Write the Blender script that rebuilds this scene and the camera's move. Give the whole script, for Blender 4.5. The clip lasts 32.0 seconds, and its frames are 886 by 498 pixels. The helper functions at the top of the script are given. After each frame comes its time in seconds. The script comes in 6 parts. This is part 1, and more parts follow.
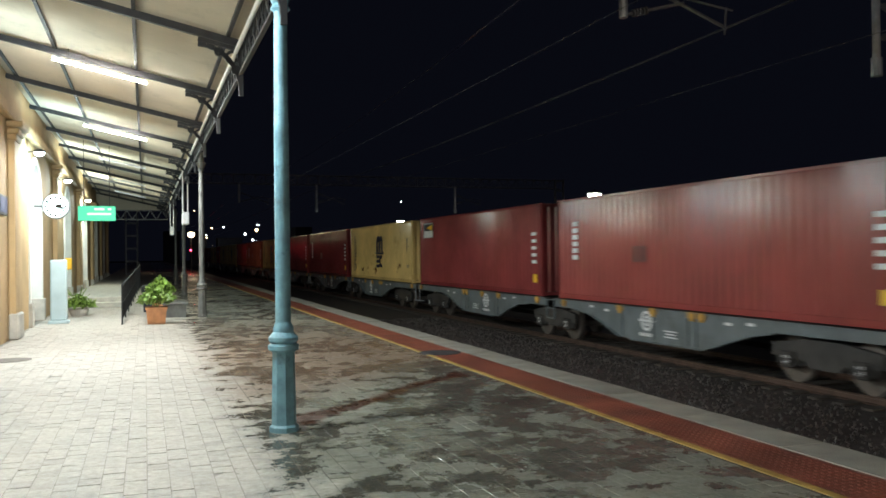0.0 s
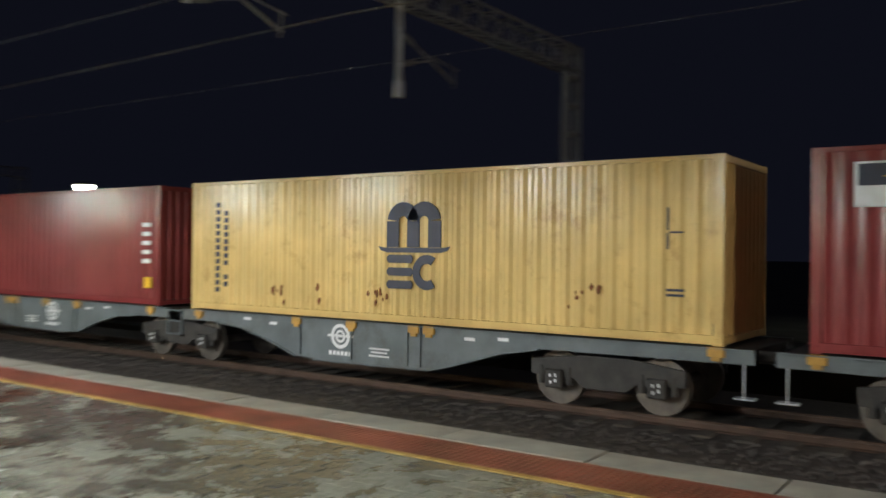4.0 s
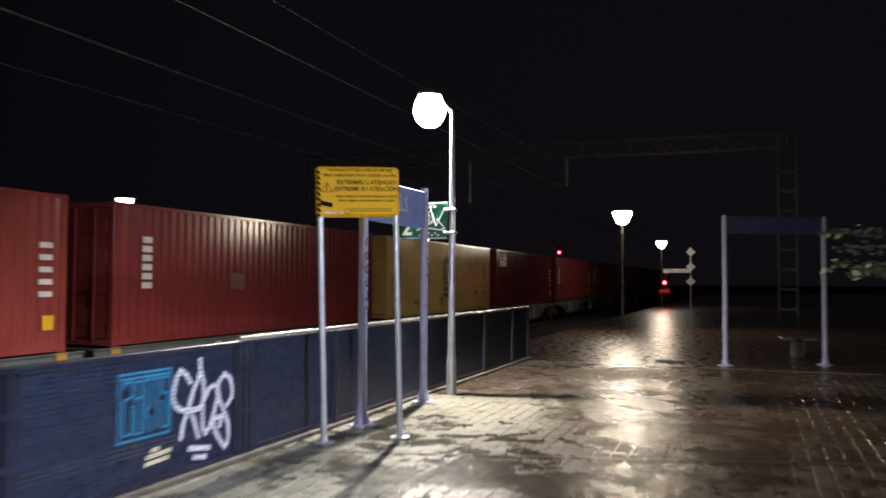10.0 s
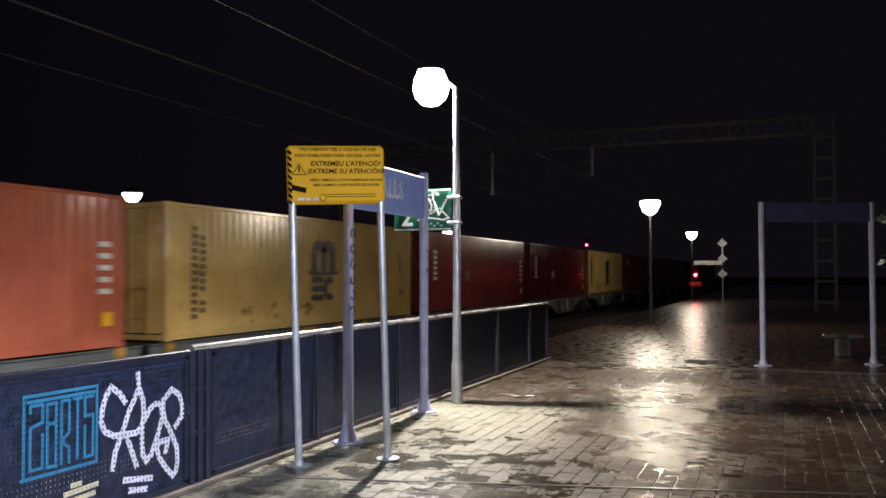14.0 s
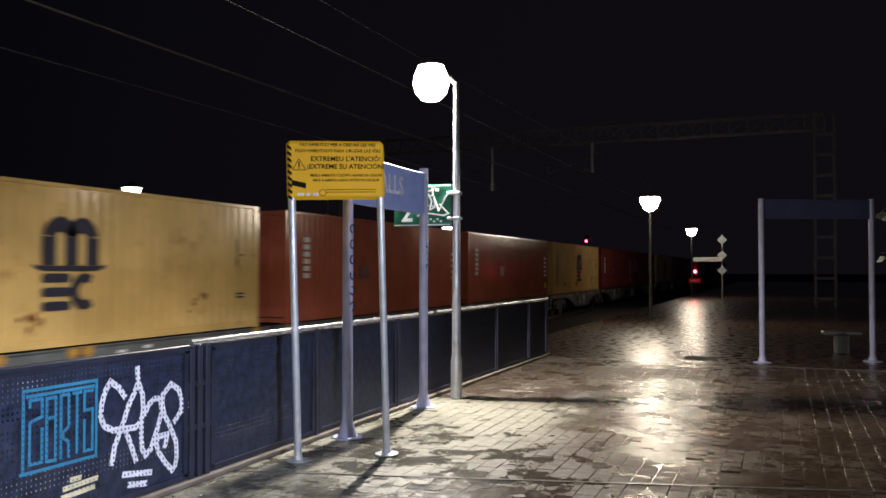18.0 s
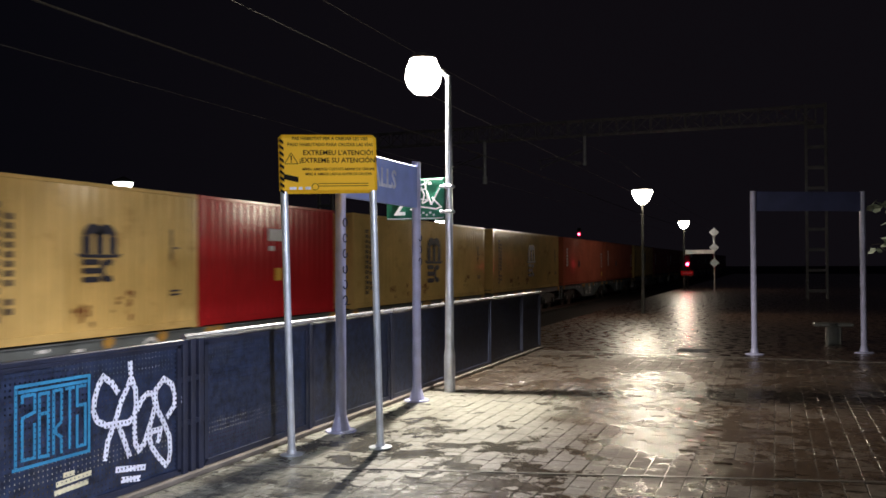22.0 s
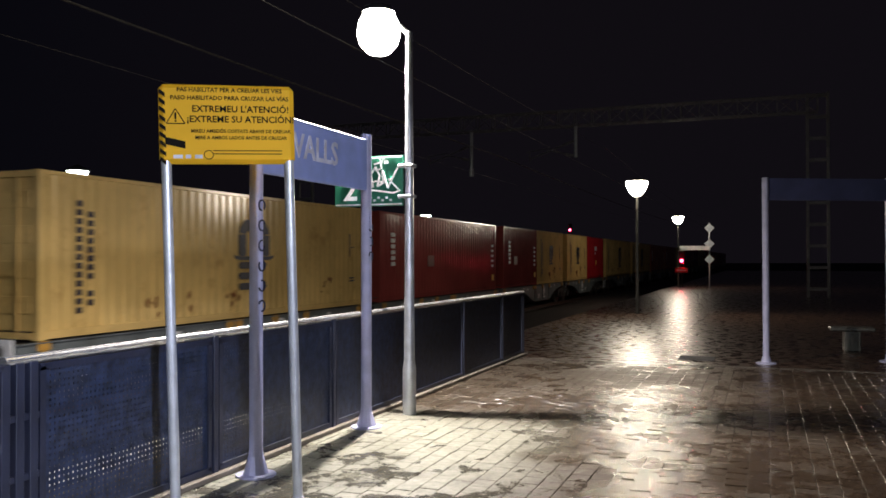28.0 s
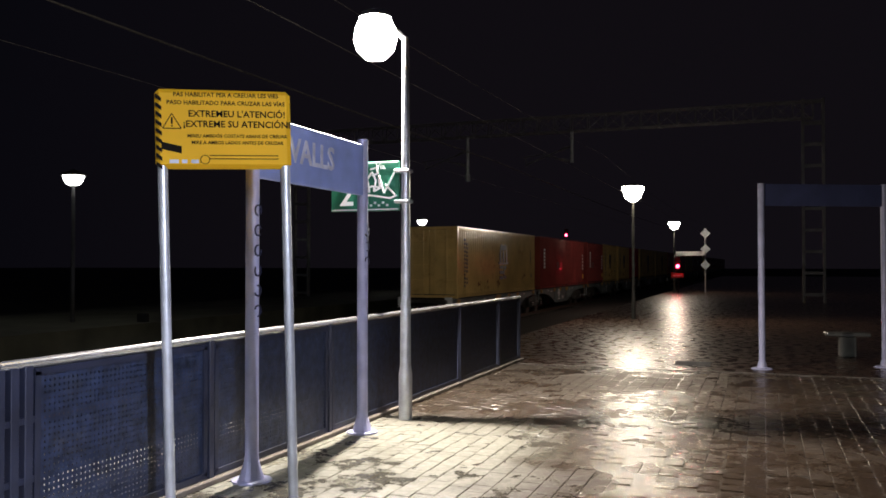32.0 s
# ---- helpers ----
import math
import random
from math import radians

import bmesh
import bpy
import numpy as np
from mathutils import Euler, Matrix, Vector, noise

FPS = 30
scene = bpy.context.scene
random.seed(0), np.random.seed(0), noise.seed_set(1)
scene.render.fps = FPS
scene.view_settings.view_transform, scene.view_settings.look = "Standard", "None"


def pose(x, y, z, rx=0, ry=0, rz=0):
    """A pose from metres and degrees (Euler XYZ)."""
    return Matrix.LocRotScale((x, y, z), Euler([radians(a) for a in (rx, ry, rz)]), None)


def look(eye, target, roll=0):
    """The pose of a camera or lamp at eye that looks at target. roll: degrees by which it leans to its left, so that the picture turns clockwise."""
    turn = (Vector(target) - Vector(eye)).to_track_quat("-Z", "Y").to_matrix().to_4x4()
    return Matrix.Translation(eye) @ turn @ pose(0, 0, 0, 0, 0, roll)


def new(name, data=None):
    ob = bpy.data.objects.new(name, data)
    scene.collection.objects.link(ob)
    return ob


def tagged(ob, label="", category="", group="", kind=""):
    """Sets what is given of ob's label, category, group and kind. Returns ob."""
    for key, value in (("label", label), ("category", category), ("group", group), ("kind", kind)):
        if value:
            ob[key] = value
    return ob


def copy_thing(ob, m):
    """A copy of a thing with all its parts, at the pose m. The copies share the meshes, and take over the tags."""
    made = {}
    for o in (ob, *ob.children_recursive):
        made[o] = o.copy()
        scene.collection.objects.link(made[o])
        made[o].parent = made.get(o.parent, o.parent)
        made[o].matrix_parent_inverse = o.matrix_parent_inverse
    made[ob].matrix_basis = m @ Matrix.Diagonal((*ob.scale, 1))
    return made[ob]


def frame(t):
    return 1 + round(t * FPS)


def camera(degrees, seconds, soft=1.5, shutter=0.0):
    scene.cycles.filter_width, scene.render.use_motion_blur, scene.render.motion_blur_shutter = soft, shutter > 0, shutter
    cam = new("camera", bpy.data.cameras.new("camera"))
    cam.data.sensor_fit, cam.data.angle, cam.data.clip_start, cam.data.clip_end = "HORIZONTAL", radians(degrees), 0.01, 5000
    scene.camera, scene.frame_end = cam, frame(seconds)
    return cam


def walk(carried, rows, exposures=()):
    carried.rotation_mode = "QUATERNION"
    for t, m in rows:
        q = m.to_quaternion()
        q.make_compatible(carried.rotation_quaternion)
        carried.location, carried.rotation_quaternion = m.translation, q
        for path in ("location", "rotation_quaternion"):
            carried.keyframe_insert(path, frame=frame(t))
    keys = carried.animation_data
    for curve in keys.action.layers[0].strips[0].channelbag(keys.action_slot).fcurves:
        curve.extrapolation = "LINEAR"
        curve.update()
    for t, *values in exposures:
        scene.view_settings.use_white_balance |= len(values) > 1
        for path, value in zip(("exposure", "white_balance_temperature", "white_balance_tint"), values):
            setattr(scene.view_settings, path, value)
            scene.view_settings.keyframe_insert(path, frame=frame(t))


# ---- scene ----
cam = camera(55.19, 32.0, soft=1.6, shutter=0.8)

# seconds, eye x, y, z, heading clockwise from +y, pitch, roll
PATH = [
    (0, -0.00, 0.00, 1.72, 19.37, 0.29, -0.62),
    (0.5, -0.01, 0.00, 1.72, 19.45, 0.17, -0.62),
    (1, -0.01, 0.01, 1.72, 19.63, 0.09, -0.56),
    (1.5, -0.01, 0.03, 1.72, 20.23, -0.06, -0.54),
    (2, -0.02, 0.06, 1.72, 21.57, -0.16, -0.49),
    (2.5, 0.02, 0.19, 1.68, 24.21, 0.04, -0.35),
    (3, 0.10, 0.46, 1.64, 29.01, 0.27, -0.24),
    (3.5, -0.60, 0.70, 1.69, 41.30, -0.02, 0.61),
    (5.5, -1.59, 4.05, 1.72, 98.91, 0.23, 0.23),
    (6, -1.57, 3.99, 1.75, 115.10, 0.10, 1.82),
    (6.5, -1.30, 3.60, 1.72, 127.95, 1.10, 0.51),
    (7, -1.05, 3.62, 1.70, 145.35, 1.98, 0.30),
    (7.5, -0.98, 3.72, 1.69, 152.77, 2.12, 0.20),
    (8, -0.95, 3.78, 1.69, 156.76, 2.43, 0.27),
    (8.5, -1.05, 3.90, 1.70, 159.09, 1.99, 0.36),
    (9, -1.05, 3.95, 1.70, 160.76, 2.03, 0.43),
    (9.5, -0.95, 3.60, 1.70, 161.16, 1.86, 0.41),
    (10, -0.33, 1.13, 1.71, 159.93, 2.08, 0.28),
    (10.5, -0.22, 0.20, 1.72, 158.84, 2.03, 0.01),
    (11, -0.20, -0.19, 1.73, 158.70, 2.02, -0.17),
    (11.5, -0.20, -0.19, 1.73, 159.14, 1.61, -0.17),
    (12, -0.20, -0.19, 1.73, 159.04, 1.70, -0.02),
    (12.5, -0.20, -0.19, 1.73, 159.17, 1.77, 0.04),
    (13, -0.20, -0.19, 1.73, 158.65, 1.52, 0.08),
    (13.5, -0.20, -0.19, 1.73, 158.45, 1.56, -0.07),
    (14, -0.20, -0.19, 1.73, 158.02, 1.67, -0.17),
    (14.5, -0.20, -0.19, 1.73, 158.19, 1.71, -0.10),
    (16.5, -0.20, -0.19, 1.73, 158.03, 1.72, 0.04),
    (17, -0.20, -0.19, 1.73, 158.32, 1.35, 0.07),
    (17.5, -0.20, -0.19, 1.73, 158.10, 1.35, 0.05),
    (18, -0.20, -0.19, 1.73, 158.04, 1.38, 0.02),
    (18.5, -0.20, -0.19, 1.73, 157.94, 1.63, 0.01),
    (19, -0.20, -0.19, 1.73, 158.01, 1.12, -0.06),
    (19.5, -0.20, -0.19, 1.73, 158.03, 1.38, -0.07),
    (20, -0.20, -0.19, 1.73, 158.16, 1.35, -0.11),
    (20.5, -0.20, -0.19, 1.73, 158.36, 1.23, -0.10),
    (21, -0.20, -0.19, 1.73, 158.45, 1.06, -0.08),
    (21.5, -0.20, -0.19, 1.73, 158.68, 0.95, -0.17),
    (22, -0.20, -0.19, 1.73, 158.52, 0.94, -0.22),
    (22.5, -0.20, -0.19, 1.73, 158.80, 0.93, -0.07),
    (23, -0.20, -0.19, 1.73, 158.57, 0.86, -0.11),
    (23.5, -0.20, -0.19, 1.73, 158.38, 0.82, -0.12),
    (24, -0.20, -0.19, 1.73, 158.27, 0.91, -0.06),
    (24.5, -0.20, -0.19, 1.73, 158.32, 0.64, -0.06),
    (25, -0.20, -0.19, 1.73, 158.66, 0.81, -0.27),
    (25.5, -0.20, -0.19, 1.73, 160.08, 0.30, -0.18),
    (27.5, 0.13, -1.88, 1.71, 159.97, 1.08, -0.22),
    (28, 0.18, -2.16, 1.72, 159.08, 0.68, -0.08),
    (28.5, 0.18, -2.16, 1.72, 159.14, 0.54, -0.06),
    (29, 0.18, -2.16, 1.72, 159.27, 0.71, -0.07),
    (29.5, 0.18, -2.16, 1.72, 159.38, 0.89, -0.08),
    (30, 0.18, -2.16, 1.72, 159.63, 0.73, -0.09),
    (30.5, 0.18, -2.16, 1.72, 159.97, 0.97, -0.08),
    (31, 0.18, -2.16, 1.72, 159.92, 0.80, -0.09),
    (31.5, 0.18, -2.16, 1.72, 159.50, 1.14, -0.03),
    (32, 0.18, -2.16, 1.72, 159.33, 1.03, -0.02),
]


def view(x, y, z, heading, pitch, roll):
    h, p = radians(heading), radians(pitch)
    way = Vector((math.sin(h) * math.cos(p), math.cos(h) * math.cos(p), math.sin(p)))
    return look((x, y, z), Vector((x, y, z)) + way * 10, roll)


walk(cam, [(r[0], view(*r[1:])) for r in PATH], exposures=[(0, 1.43, 6450, 10), (2, 1.53, 6550, 11), (3.3, 2.1, 6700, 13), (5.5, 1.98, 6150, 12), (6.0, 1.38, 6150, 13), (6.4, 1.05, 6200, 13),
     (7, 0.65, 6250, 12), (8, 0.4, 6500, 13), (9, 0.43, 6600, 13), (10, 0.48, 6550, 15), (17, 0.48, 6450, 15), (25.5, 0.5, 6450, 15), (28, 0.64, 6350, 16), (32, 0.66, 6450, 17)])

# ---------------------------------------------------------------- light
world = bpy.data.worlds.new("night")
scene.world = world
world.use_nodes = True
wb = world.node_tree.nodes["Background"]
wb.inputs[1].default_value = 0.0027
# the night sky, made paler in the south in place of the lamp's glare
wn, wl = world.node_tree.nodes, world.node_tree.links
wt = wn.new("ShaderNodeTexCoord")
wsep = wn.new("ShaderNodeSeparateXYZ")
wl.new(wt.outputs["Generated"], wsep.inputs[0])
wr = wn.new("ShaderNodeMapRange")
wr.interpolation_type = "SMOOTHSTEP"
wr.inputs["From Min"].default_value, wr.inputs["From Max"].default_value = -0.45, -1.0
wl.new(wsep.outputs["Y"], wr.inputs["Value"])
wm = wn.new("ShaderNodeMix")
wm.data_type = "RGBA"
wm.inputs[6].default_value, wm.inputs[7].default_value = (0.34, 0.4, 0.74, 1), (1.15, 0.95, 1.3, 1)
wl.new(wr.outputs[0], wm.inputs[0])
wl.new(wm.outputs[2], wb.inputs[0])


def point_lamp(name, at, watts, colour=(1, 1, 1), radius=0.1):
    d = bpy.data.lights.new(name, "POINT")
    d.energy, d.color, d.shadow_soft_size = watts, colour, radius
    ob = new(name, d)
    ob.location = at
    return ob


def spot_lamp(name, at, target, watts, colour=(1, 1, 1), angle=120, radius=0.1, blend=0.6):
    d = bpy.data.lights.new(name, "SPOT")
    d.energy, d.color, d.shadow_soft_size = watts, colour, radius
    d.spot_size, d.spot_blend = radians(angle), blend
    ob = new(name, d)
    ob.matrix_basis = look(at, target)
    return ob


# ---------------------------------------------------------------- materials
def mat(name, colour, rough=0.6, metal=0.0, vary=0.25, scale=4.0, bump=0.2, bump_scale=40.0, stain=None, stain_amount=0.0, per_object=0.0,
        spec=0.5, stain_scale=1.2, rough_vary=0.0):
    m = bpy.data.materials.new(name)
    m.use_nodes = True
    nt = m.node_tree
    n, l = nt.nodes, nt.links
    b = n["Principled BSDF"]
    b.inputs["Roughness"].default_value = rough
    b.inputs["Metallic"].default_value = metal
    b.inputs["Specular IOR Level"].default_value = spec
    tc = n.new("ShaderNodeTexCoord")
    no = n.new("ShaderNodeTexNoise")
    no.inputs["Scale"].default_value, no.inputs["Detail"].default_value = scale, 6
    l.new(tc.outputs["Object"], no.inputs["Vector"])
    ra = n.new("ShaderNodeMapRange")
    ra.inputs["From Min"].default_value, ra.inputs["From Max"].default_value = 0.3, 0.7
    ra.inputs["To Min"].default_value, ra.inputs["To Max"].default_value = 1 - vary, 1 + vary
    l.new(no.outputs["Fac"], ra.inputs["Value"])
    mul = n.new("ShaderNodeMix")
    mul.data_type, mul.blend_type = "RGBA", "MULTIPLY"
    mul.inputs[0].default_value = 1
    mul.inputs[6].default_value = (*colour, 1)
    l.new(ra.outputs[0], mul.inputs[7])
    out = mul.outputs[2]
    if per_object:
        oi = n.new("ShaderNodeObjectInfo")
        r2 = n.new("ShaderNodeMapRange")
        r2.inputs["To Min"].default_value, r2.inputs["To Max"].default_value = 1 - per_object, 1 + per_object
        l.new(oi.outputs["Random"], r2.inputs["Value"])
        m2 = n.new("ShaderNodeMix")
        m2.data_type, m2.blend_type = "RGBA", "MULTIPLY"
        m2.inputs[0].default_value = 1
        l.new(out, m2.inputs[6])
        l.new(r2.outputs[0], m2.inputs[7])
        out = m2.outputs[2]
    if stain:
        ns = n.new("ShaderNodeTexNoise")
        ns.inputs["Scale"].default_value, ns.inputs["Detail"].default_value = stain_scale, 8
        ns.inputs["Roughness"].default_value = 0.7
        l.new(tc.outputs["Object"], ns.inputs["Vector"])
        rs = n.new("ShaderNodeMapRange")
        rs.inputs["From Min"].default_value, rs.inputs["From Max"].default_value = 0.55, 0.72
        rs.inputs["To Max"].default_value = stain_amount
        l.new(ns.outputs["Fac"], rs.inputs["Value"])
        m3 = n.new("ShaderNodeMix")
        m3.data_type = "RGBA"
        l.new(rs.outputs[0], m3.inputs[0])
        l.new(out, m3.inputs[6])
        m3.inputs[7].default_value = (*stain, 1)
        out = m3.outputs[2]
    l.new(out, b.inputs["Base Color"])
    if rough_vary:
        r4 = n.new("ShaderNodeMapRange")
        r4.inputs["From Min"].default_value, r4.inputs["From Max"].default_value = 0.35, 0.65
        r4.inputs["To Min"].default_value, r4.inputs["To Max"].default_value = max(0.03, rough - rough_vary), min(1, rough + rough_vary)
        l.new(no.outputs["Fac"], r4.inputs["Value"])
        l.new(r4.outputs[0], b.inputs["Roughness"])
    if bump:
        nb = n.new("ShaderNodeTexNoise")
        nb.inputs["Scale"].default_value, nb.inputs["Detail"].default_value = bump_scale, 4
        l.new(tc.outputs["Object"], nb.inputs["Vector"])
        bp = n.new("ShaderNodeBump")
        bp.inputs["Strength"].default_value, bp.inputs["Distance"].default_value = bump, 0.01
        l.new(nb.outputs["Fac"], bp.inputs["Height"])
        l.new(bp.outputs[0], b.inputs["Normal"])
    return m


def glow(name, colour, strength):
    m = bpy.data.materials.new(name)
    m.use_nodes = True
    b = m.node_tree.nodes["Principled BSDF"]
    b.inputs["Base Color"].default_value = (*colour, 1)
    b.inputs["Emission Color"].default_value = (*colour, 1)
    b.inputs["Emission Strength"].default_value = strength
    return m




def paving_material():
    """Concrete pavers: pale and dry under the canopy, dark, stained and wet in the open; lamp light and its falloff
    painted in to the south.
    """
    m = bpy.data.materials.new("paver")
    m.use_nodes = True
    n, l = m.node_tree.nodes, m.node_tree.links
    b = n["Principled BSDF"]
    geo = n.new("ShaderNodeNewGeometry")
    oi = n.new("ShaderNodeObjectInfo")

    def noise_tex(scale, detail, rough=0.6, stretch=(1, 1, 1)):
        mp = n.new("ShaderNodeVectorMath")
        mp.operation = "MULTIPLY"
        mp.inputs[1].default_value = stretch
        l.new(geo.outputs["Position"], mp.inputs[0])
        t = n.new("ShaderNodeTexNoise")
        t.inputs["Scale"].default_value, t.inputs["Detail"].default_value, t.inputs["Roughness"].default_value = scale, detail, rough
        l.new(mp.outputs[0], t.inputs["Vector"])
        return t.outputs["Fac"]

    def math_node(op, a, c, clamp=False):
        k = n.new("ShaderNodeMath")
        k.operation, k.use_clamp = op, clamp
        for i, v in enumerate((a, c)):
            if isinstance(v, (int, float)):
                k.inputs[i].default_value = v
            else:
                l.new(v, k.inputs[i])
        return k.outputs[0]

    def ramp(v, a, c, lo=0.0, hi=1.0):
        k = n.new("ShaderNodeMapRange")
        k.interpolation_type = "SMOOTHSTEP"
        for i, q in zip(("From Min", "From Max", "To Min", "To Max"), (a, c, lo, hi)):
            k.inputs[i].default_value = q
        l.new(v, k.inputs["Value"])
        return k.outputs[0]

    def mix(f, a, c):
        k = n.new("ShaderNodeMix")
        k.data_type = "RGBA"
        l.new(f, k.inputs[0])
        for i, v in ((6, a), (7, c)):
            if isinstance(v, tuple):
                k.inputs[i].default_value = (*v, 1)
            else:
                l.new(v, k.inputs[i])
        return k.outputs[2]
    sep = n.new("ShaderNodeSeparateXYZ")
    l.new(geo.outputs["Position"], sep.inputs[0])
    patches = noise_tex(2.1, 14, 0.7, (1.0, 1.0, 1))
    big = noise_tex(0.35, 4, 0.5)
    fine = noise_tex(14, 5, 0.7)
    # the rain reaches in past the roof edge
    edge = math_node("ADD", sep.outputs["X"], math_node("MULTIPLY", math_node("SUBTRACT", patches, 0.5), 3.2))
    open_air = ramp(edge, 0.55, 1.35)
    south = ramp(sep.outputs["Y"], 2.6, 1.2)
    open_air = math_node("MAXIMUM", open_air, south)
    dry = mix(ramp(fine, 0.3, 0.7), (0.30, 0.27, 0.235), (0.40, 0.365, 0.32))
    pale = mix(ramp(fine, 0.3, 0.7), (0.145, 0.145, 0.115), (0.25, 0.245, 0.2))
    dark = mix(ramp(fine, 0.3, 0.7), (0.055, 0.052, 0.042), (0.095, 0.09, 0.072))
    wet_dim = mix(ramp(fine, 0.3, 0.7), (0.026, 0.017, 0.011), (0.05, 0.034, 0.022))
    # paler pavers beside the lamp paint in its pool of light
    lamp_pale = math_node("MULTIPLY", ramp(sep.outputs["Y"], -3.0, -5.5), ramp(sep.outputs["X"], 1.6, 2.8, 0.0, 0.055))
    soak = ramp(math_node("SUBTRACT", math_node("ADD", patches, math_node("MULTIPLY", math_node("SUBTRACT", big, 0.5), 0.5)), lamp_pale), 0.44, 0.56)
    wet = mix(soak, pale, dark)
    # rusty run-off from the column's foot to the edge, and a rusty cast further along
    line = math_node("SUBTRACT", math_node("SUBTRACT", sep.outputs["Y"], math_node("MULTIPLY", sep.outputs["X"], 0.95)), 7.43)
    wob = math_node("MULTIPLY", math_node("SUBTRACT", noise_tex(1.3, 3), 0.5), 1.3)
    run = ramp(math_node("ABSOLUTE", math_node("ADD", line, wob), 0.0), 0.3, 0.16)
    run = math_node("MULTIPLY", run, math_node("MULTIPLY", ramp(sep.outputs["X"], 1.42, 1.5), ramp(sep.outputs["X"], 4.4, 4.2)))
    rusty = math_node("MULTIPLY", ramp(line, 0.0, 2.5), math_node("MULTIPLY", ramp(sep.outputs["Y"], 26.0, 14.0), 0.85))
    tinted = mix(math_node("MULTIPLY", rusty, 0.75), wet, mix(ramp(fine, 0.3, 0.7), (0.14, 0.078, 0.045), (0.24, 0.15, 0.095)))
    # wet brown past the lamp post; westward darkening paints in the lamp's falloff
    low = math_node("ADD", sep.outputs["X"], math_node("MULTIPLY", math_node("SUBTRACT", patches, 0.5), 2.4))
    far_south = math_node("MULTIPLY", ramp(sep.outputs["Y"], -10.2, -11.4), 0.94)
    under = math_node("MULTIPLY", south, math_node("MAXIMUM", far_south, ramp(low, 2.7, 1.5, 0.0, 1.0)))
    deeper = mix(under, tinted, wet_dim)
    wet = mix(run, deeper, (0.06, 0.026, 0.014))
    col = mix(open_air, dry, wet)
    rnd = math_node("ADD", oi.outputs["Random"], geo.outputs["Random Per Island"])
    tone = ramp(rnd, 0.0, 1.6, 0.82, 1.14)
    mul = n.new("ShaderNodeMix")
    mul.data_type, mul.blend_type = "RGBA", "MULTIPLY"
    mul.inputs[0].default_value = 1
    l.new(col, mul.inputs[6])
    l.new(tone, mul.inputs[7])
    l.new(mul.outputs[2], b.inputs["Base Color"])
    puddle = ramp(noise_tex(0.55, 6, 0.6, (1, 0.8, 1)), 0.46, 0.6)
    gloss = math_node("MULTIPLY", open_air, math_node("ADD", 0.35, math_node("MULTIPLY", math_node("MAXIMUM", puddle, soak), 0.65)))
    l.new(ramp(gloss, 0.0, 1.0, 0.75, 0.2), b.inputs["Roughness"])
    bp = n.new("ShaderNodeBump")
    bp.inputs["Strength"].default_value, bp.inputs["Distance"].default_value = 0.8, 0.012
    l.new(math_node("ADD", math_node("MULTIPLY", fine, 0.7), noise_tex(4.5, 3)), bp.inputs["Height"])
    l.new(bp.outputs[0], b.inputs["Normal"])
    return m


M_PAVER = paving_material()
M_JOINT = mat("paver_joint", (0.09, 0.076, 0.062), 0.2, vary=0.4, scale=2, bump=0.15)
M_DRYJOINT = mat("dry_joint", (0.065, 0.055, 0.048), 0.85, vary=0.4, scale=2, bump=0.3)
M_SANDJOINT = mat("sandy_joint", (0.27, 0.245, 0.21), 0.85, vary=0.4, scale=2, bump=0.3)
M_ASPHALT = mat("wet_asphalt", (0.045, 0.026, 0.017), 0.28, vary=0.5, scale=5, bump=0.8, bump_scale=16, stain=(0.016, 0.012, 0.01), stain_amount=0.9, rough_vary=0.14)
M_WETEDGE = mat("wet_concrete_edging", (0.1, 0.09, 0.08), 0.3, vary=0.5, scale=3, bump=0.4)
M_COPING = mat("coping_concrete", (0.29, 0.27, 0.23), 0.6, vary=0.3, scale=2, bump=0.4, stain=(0.12, 0.11, 0.1), stain_amount=0.6)
M_REDBAND = mat("red_tactile", (0.21, 0.06, 0.038), 0.42, vary=0.4, scale=1.5, bump=0.5, bump_scale=90, stain=(0.1, 0.035, 0.025), stain_amount=0.7)
M_YELLOW = mat("line_yellow", (0.42, 0.27, 0.07), 0.55, vary=0.3, scale=6)
M_BALLAST = mat("ballast", (0.045, 0.036, 0.033), 0.8, vary=0.6, scale=9, bump=1.0, bump_scale=25)
M_STONE = mat("ballast_stone", (0.06, 0.051, 0.048), 0.6, vary=0.85, scale=3, bump=0.4, per_object=0.3)
M_RAIL = mat("rail_steel", (0.11, 0.07, 0.055), 0.5, metal=0.7, vary=0.3)
M_TIE = mat("dirty_sleeper", (0.06, 0.05, 0.043), 0.85, vary=0.5, scale=3)
M_SLEEPER = mat("sleeper", (0.14, 0.12, 0.1), 0.8, vary=0.3)
M_GROUND = mat("ground", (0.05, 0.05, 0.035), 0.9, vary=0.5, scale=0.7, bump=0.6, bump_scale=8)
M_WALL = mat("ochre_plaster", (0.43, 0.295, 0.15), 0.8, vary=0.18, scale=1.2, bump=0.25, bump_scale=50, stain=(0.4, 0.24, 0.1), stain_amount=0.5)
M_STONEW = mat("grey_stone", (0.45, 0.42, 0.37), 0.7, vary=0.25, scale=3, bump=0.3)
M_ROOF = mat("roof_sheet", (0.56, 0.5, 0.4), 0.75, vary=0.1, scale=1.0, bump=0.05, stain=(0.3, 0.27, 0.21), stain_amount=0.5)
# corrugation shade painted in: stripes darken the valleys of the sheet
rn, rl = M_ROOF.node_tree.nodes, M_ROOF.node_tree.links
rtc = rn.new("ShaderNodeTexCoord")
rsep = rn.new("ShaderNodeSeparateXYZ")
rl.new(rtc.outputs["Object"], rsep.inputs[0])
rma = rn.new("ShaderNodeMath")
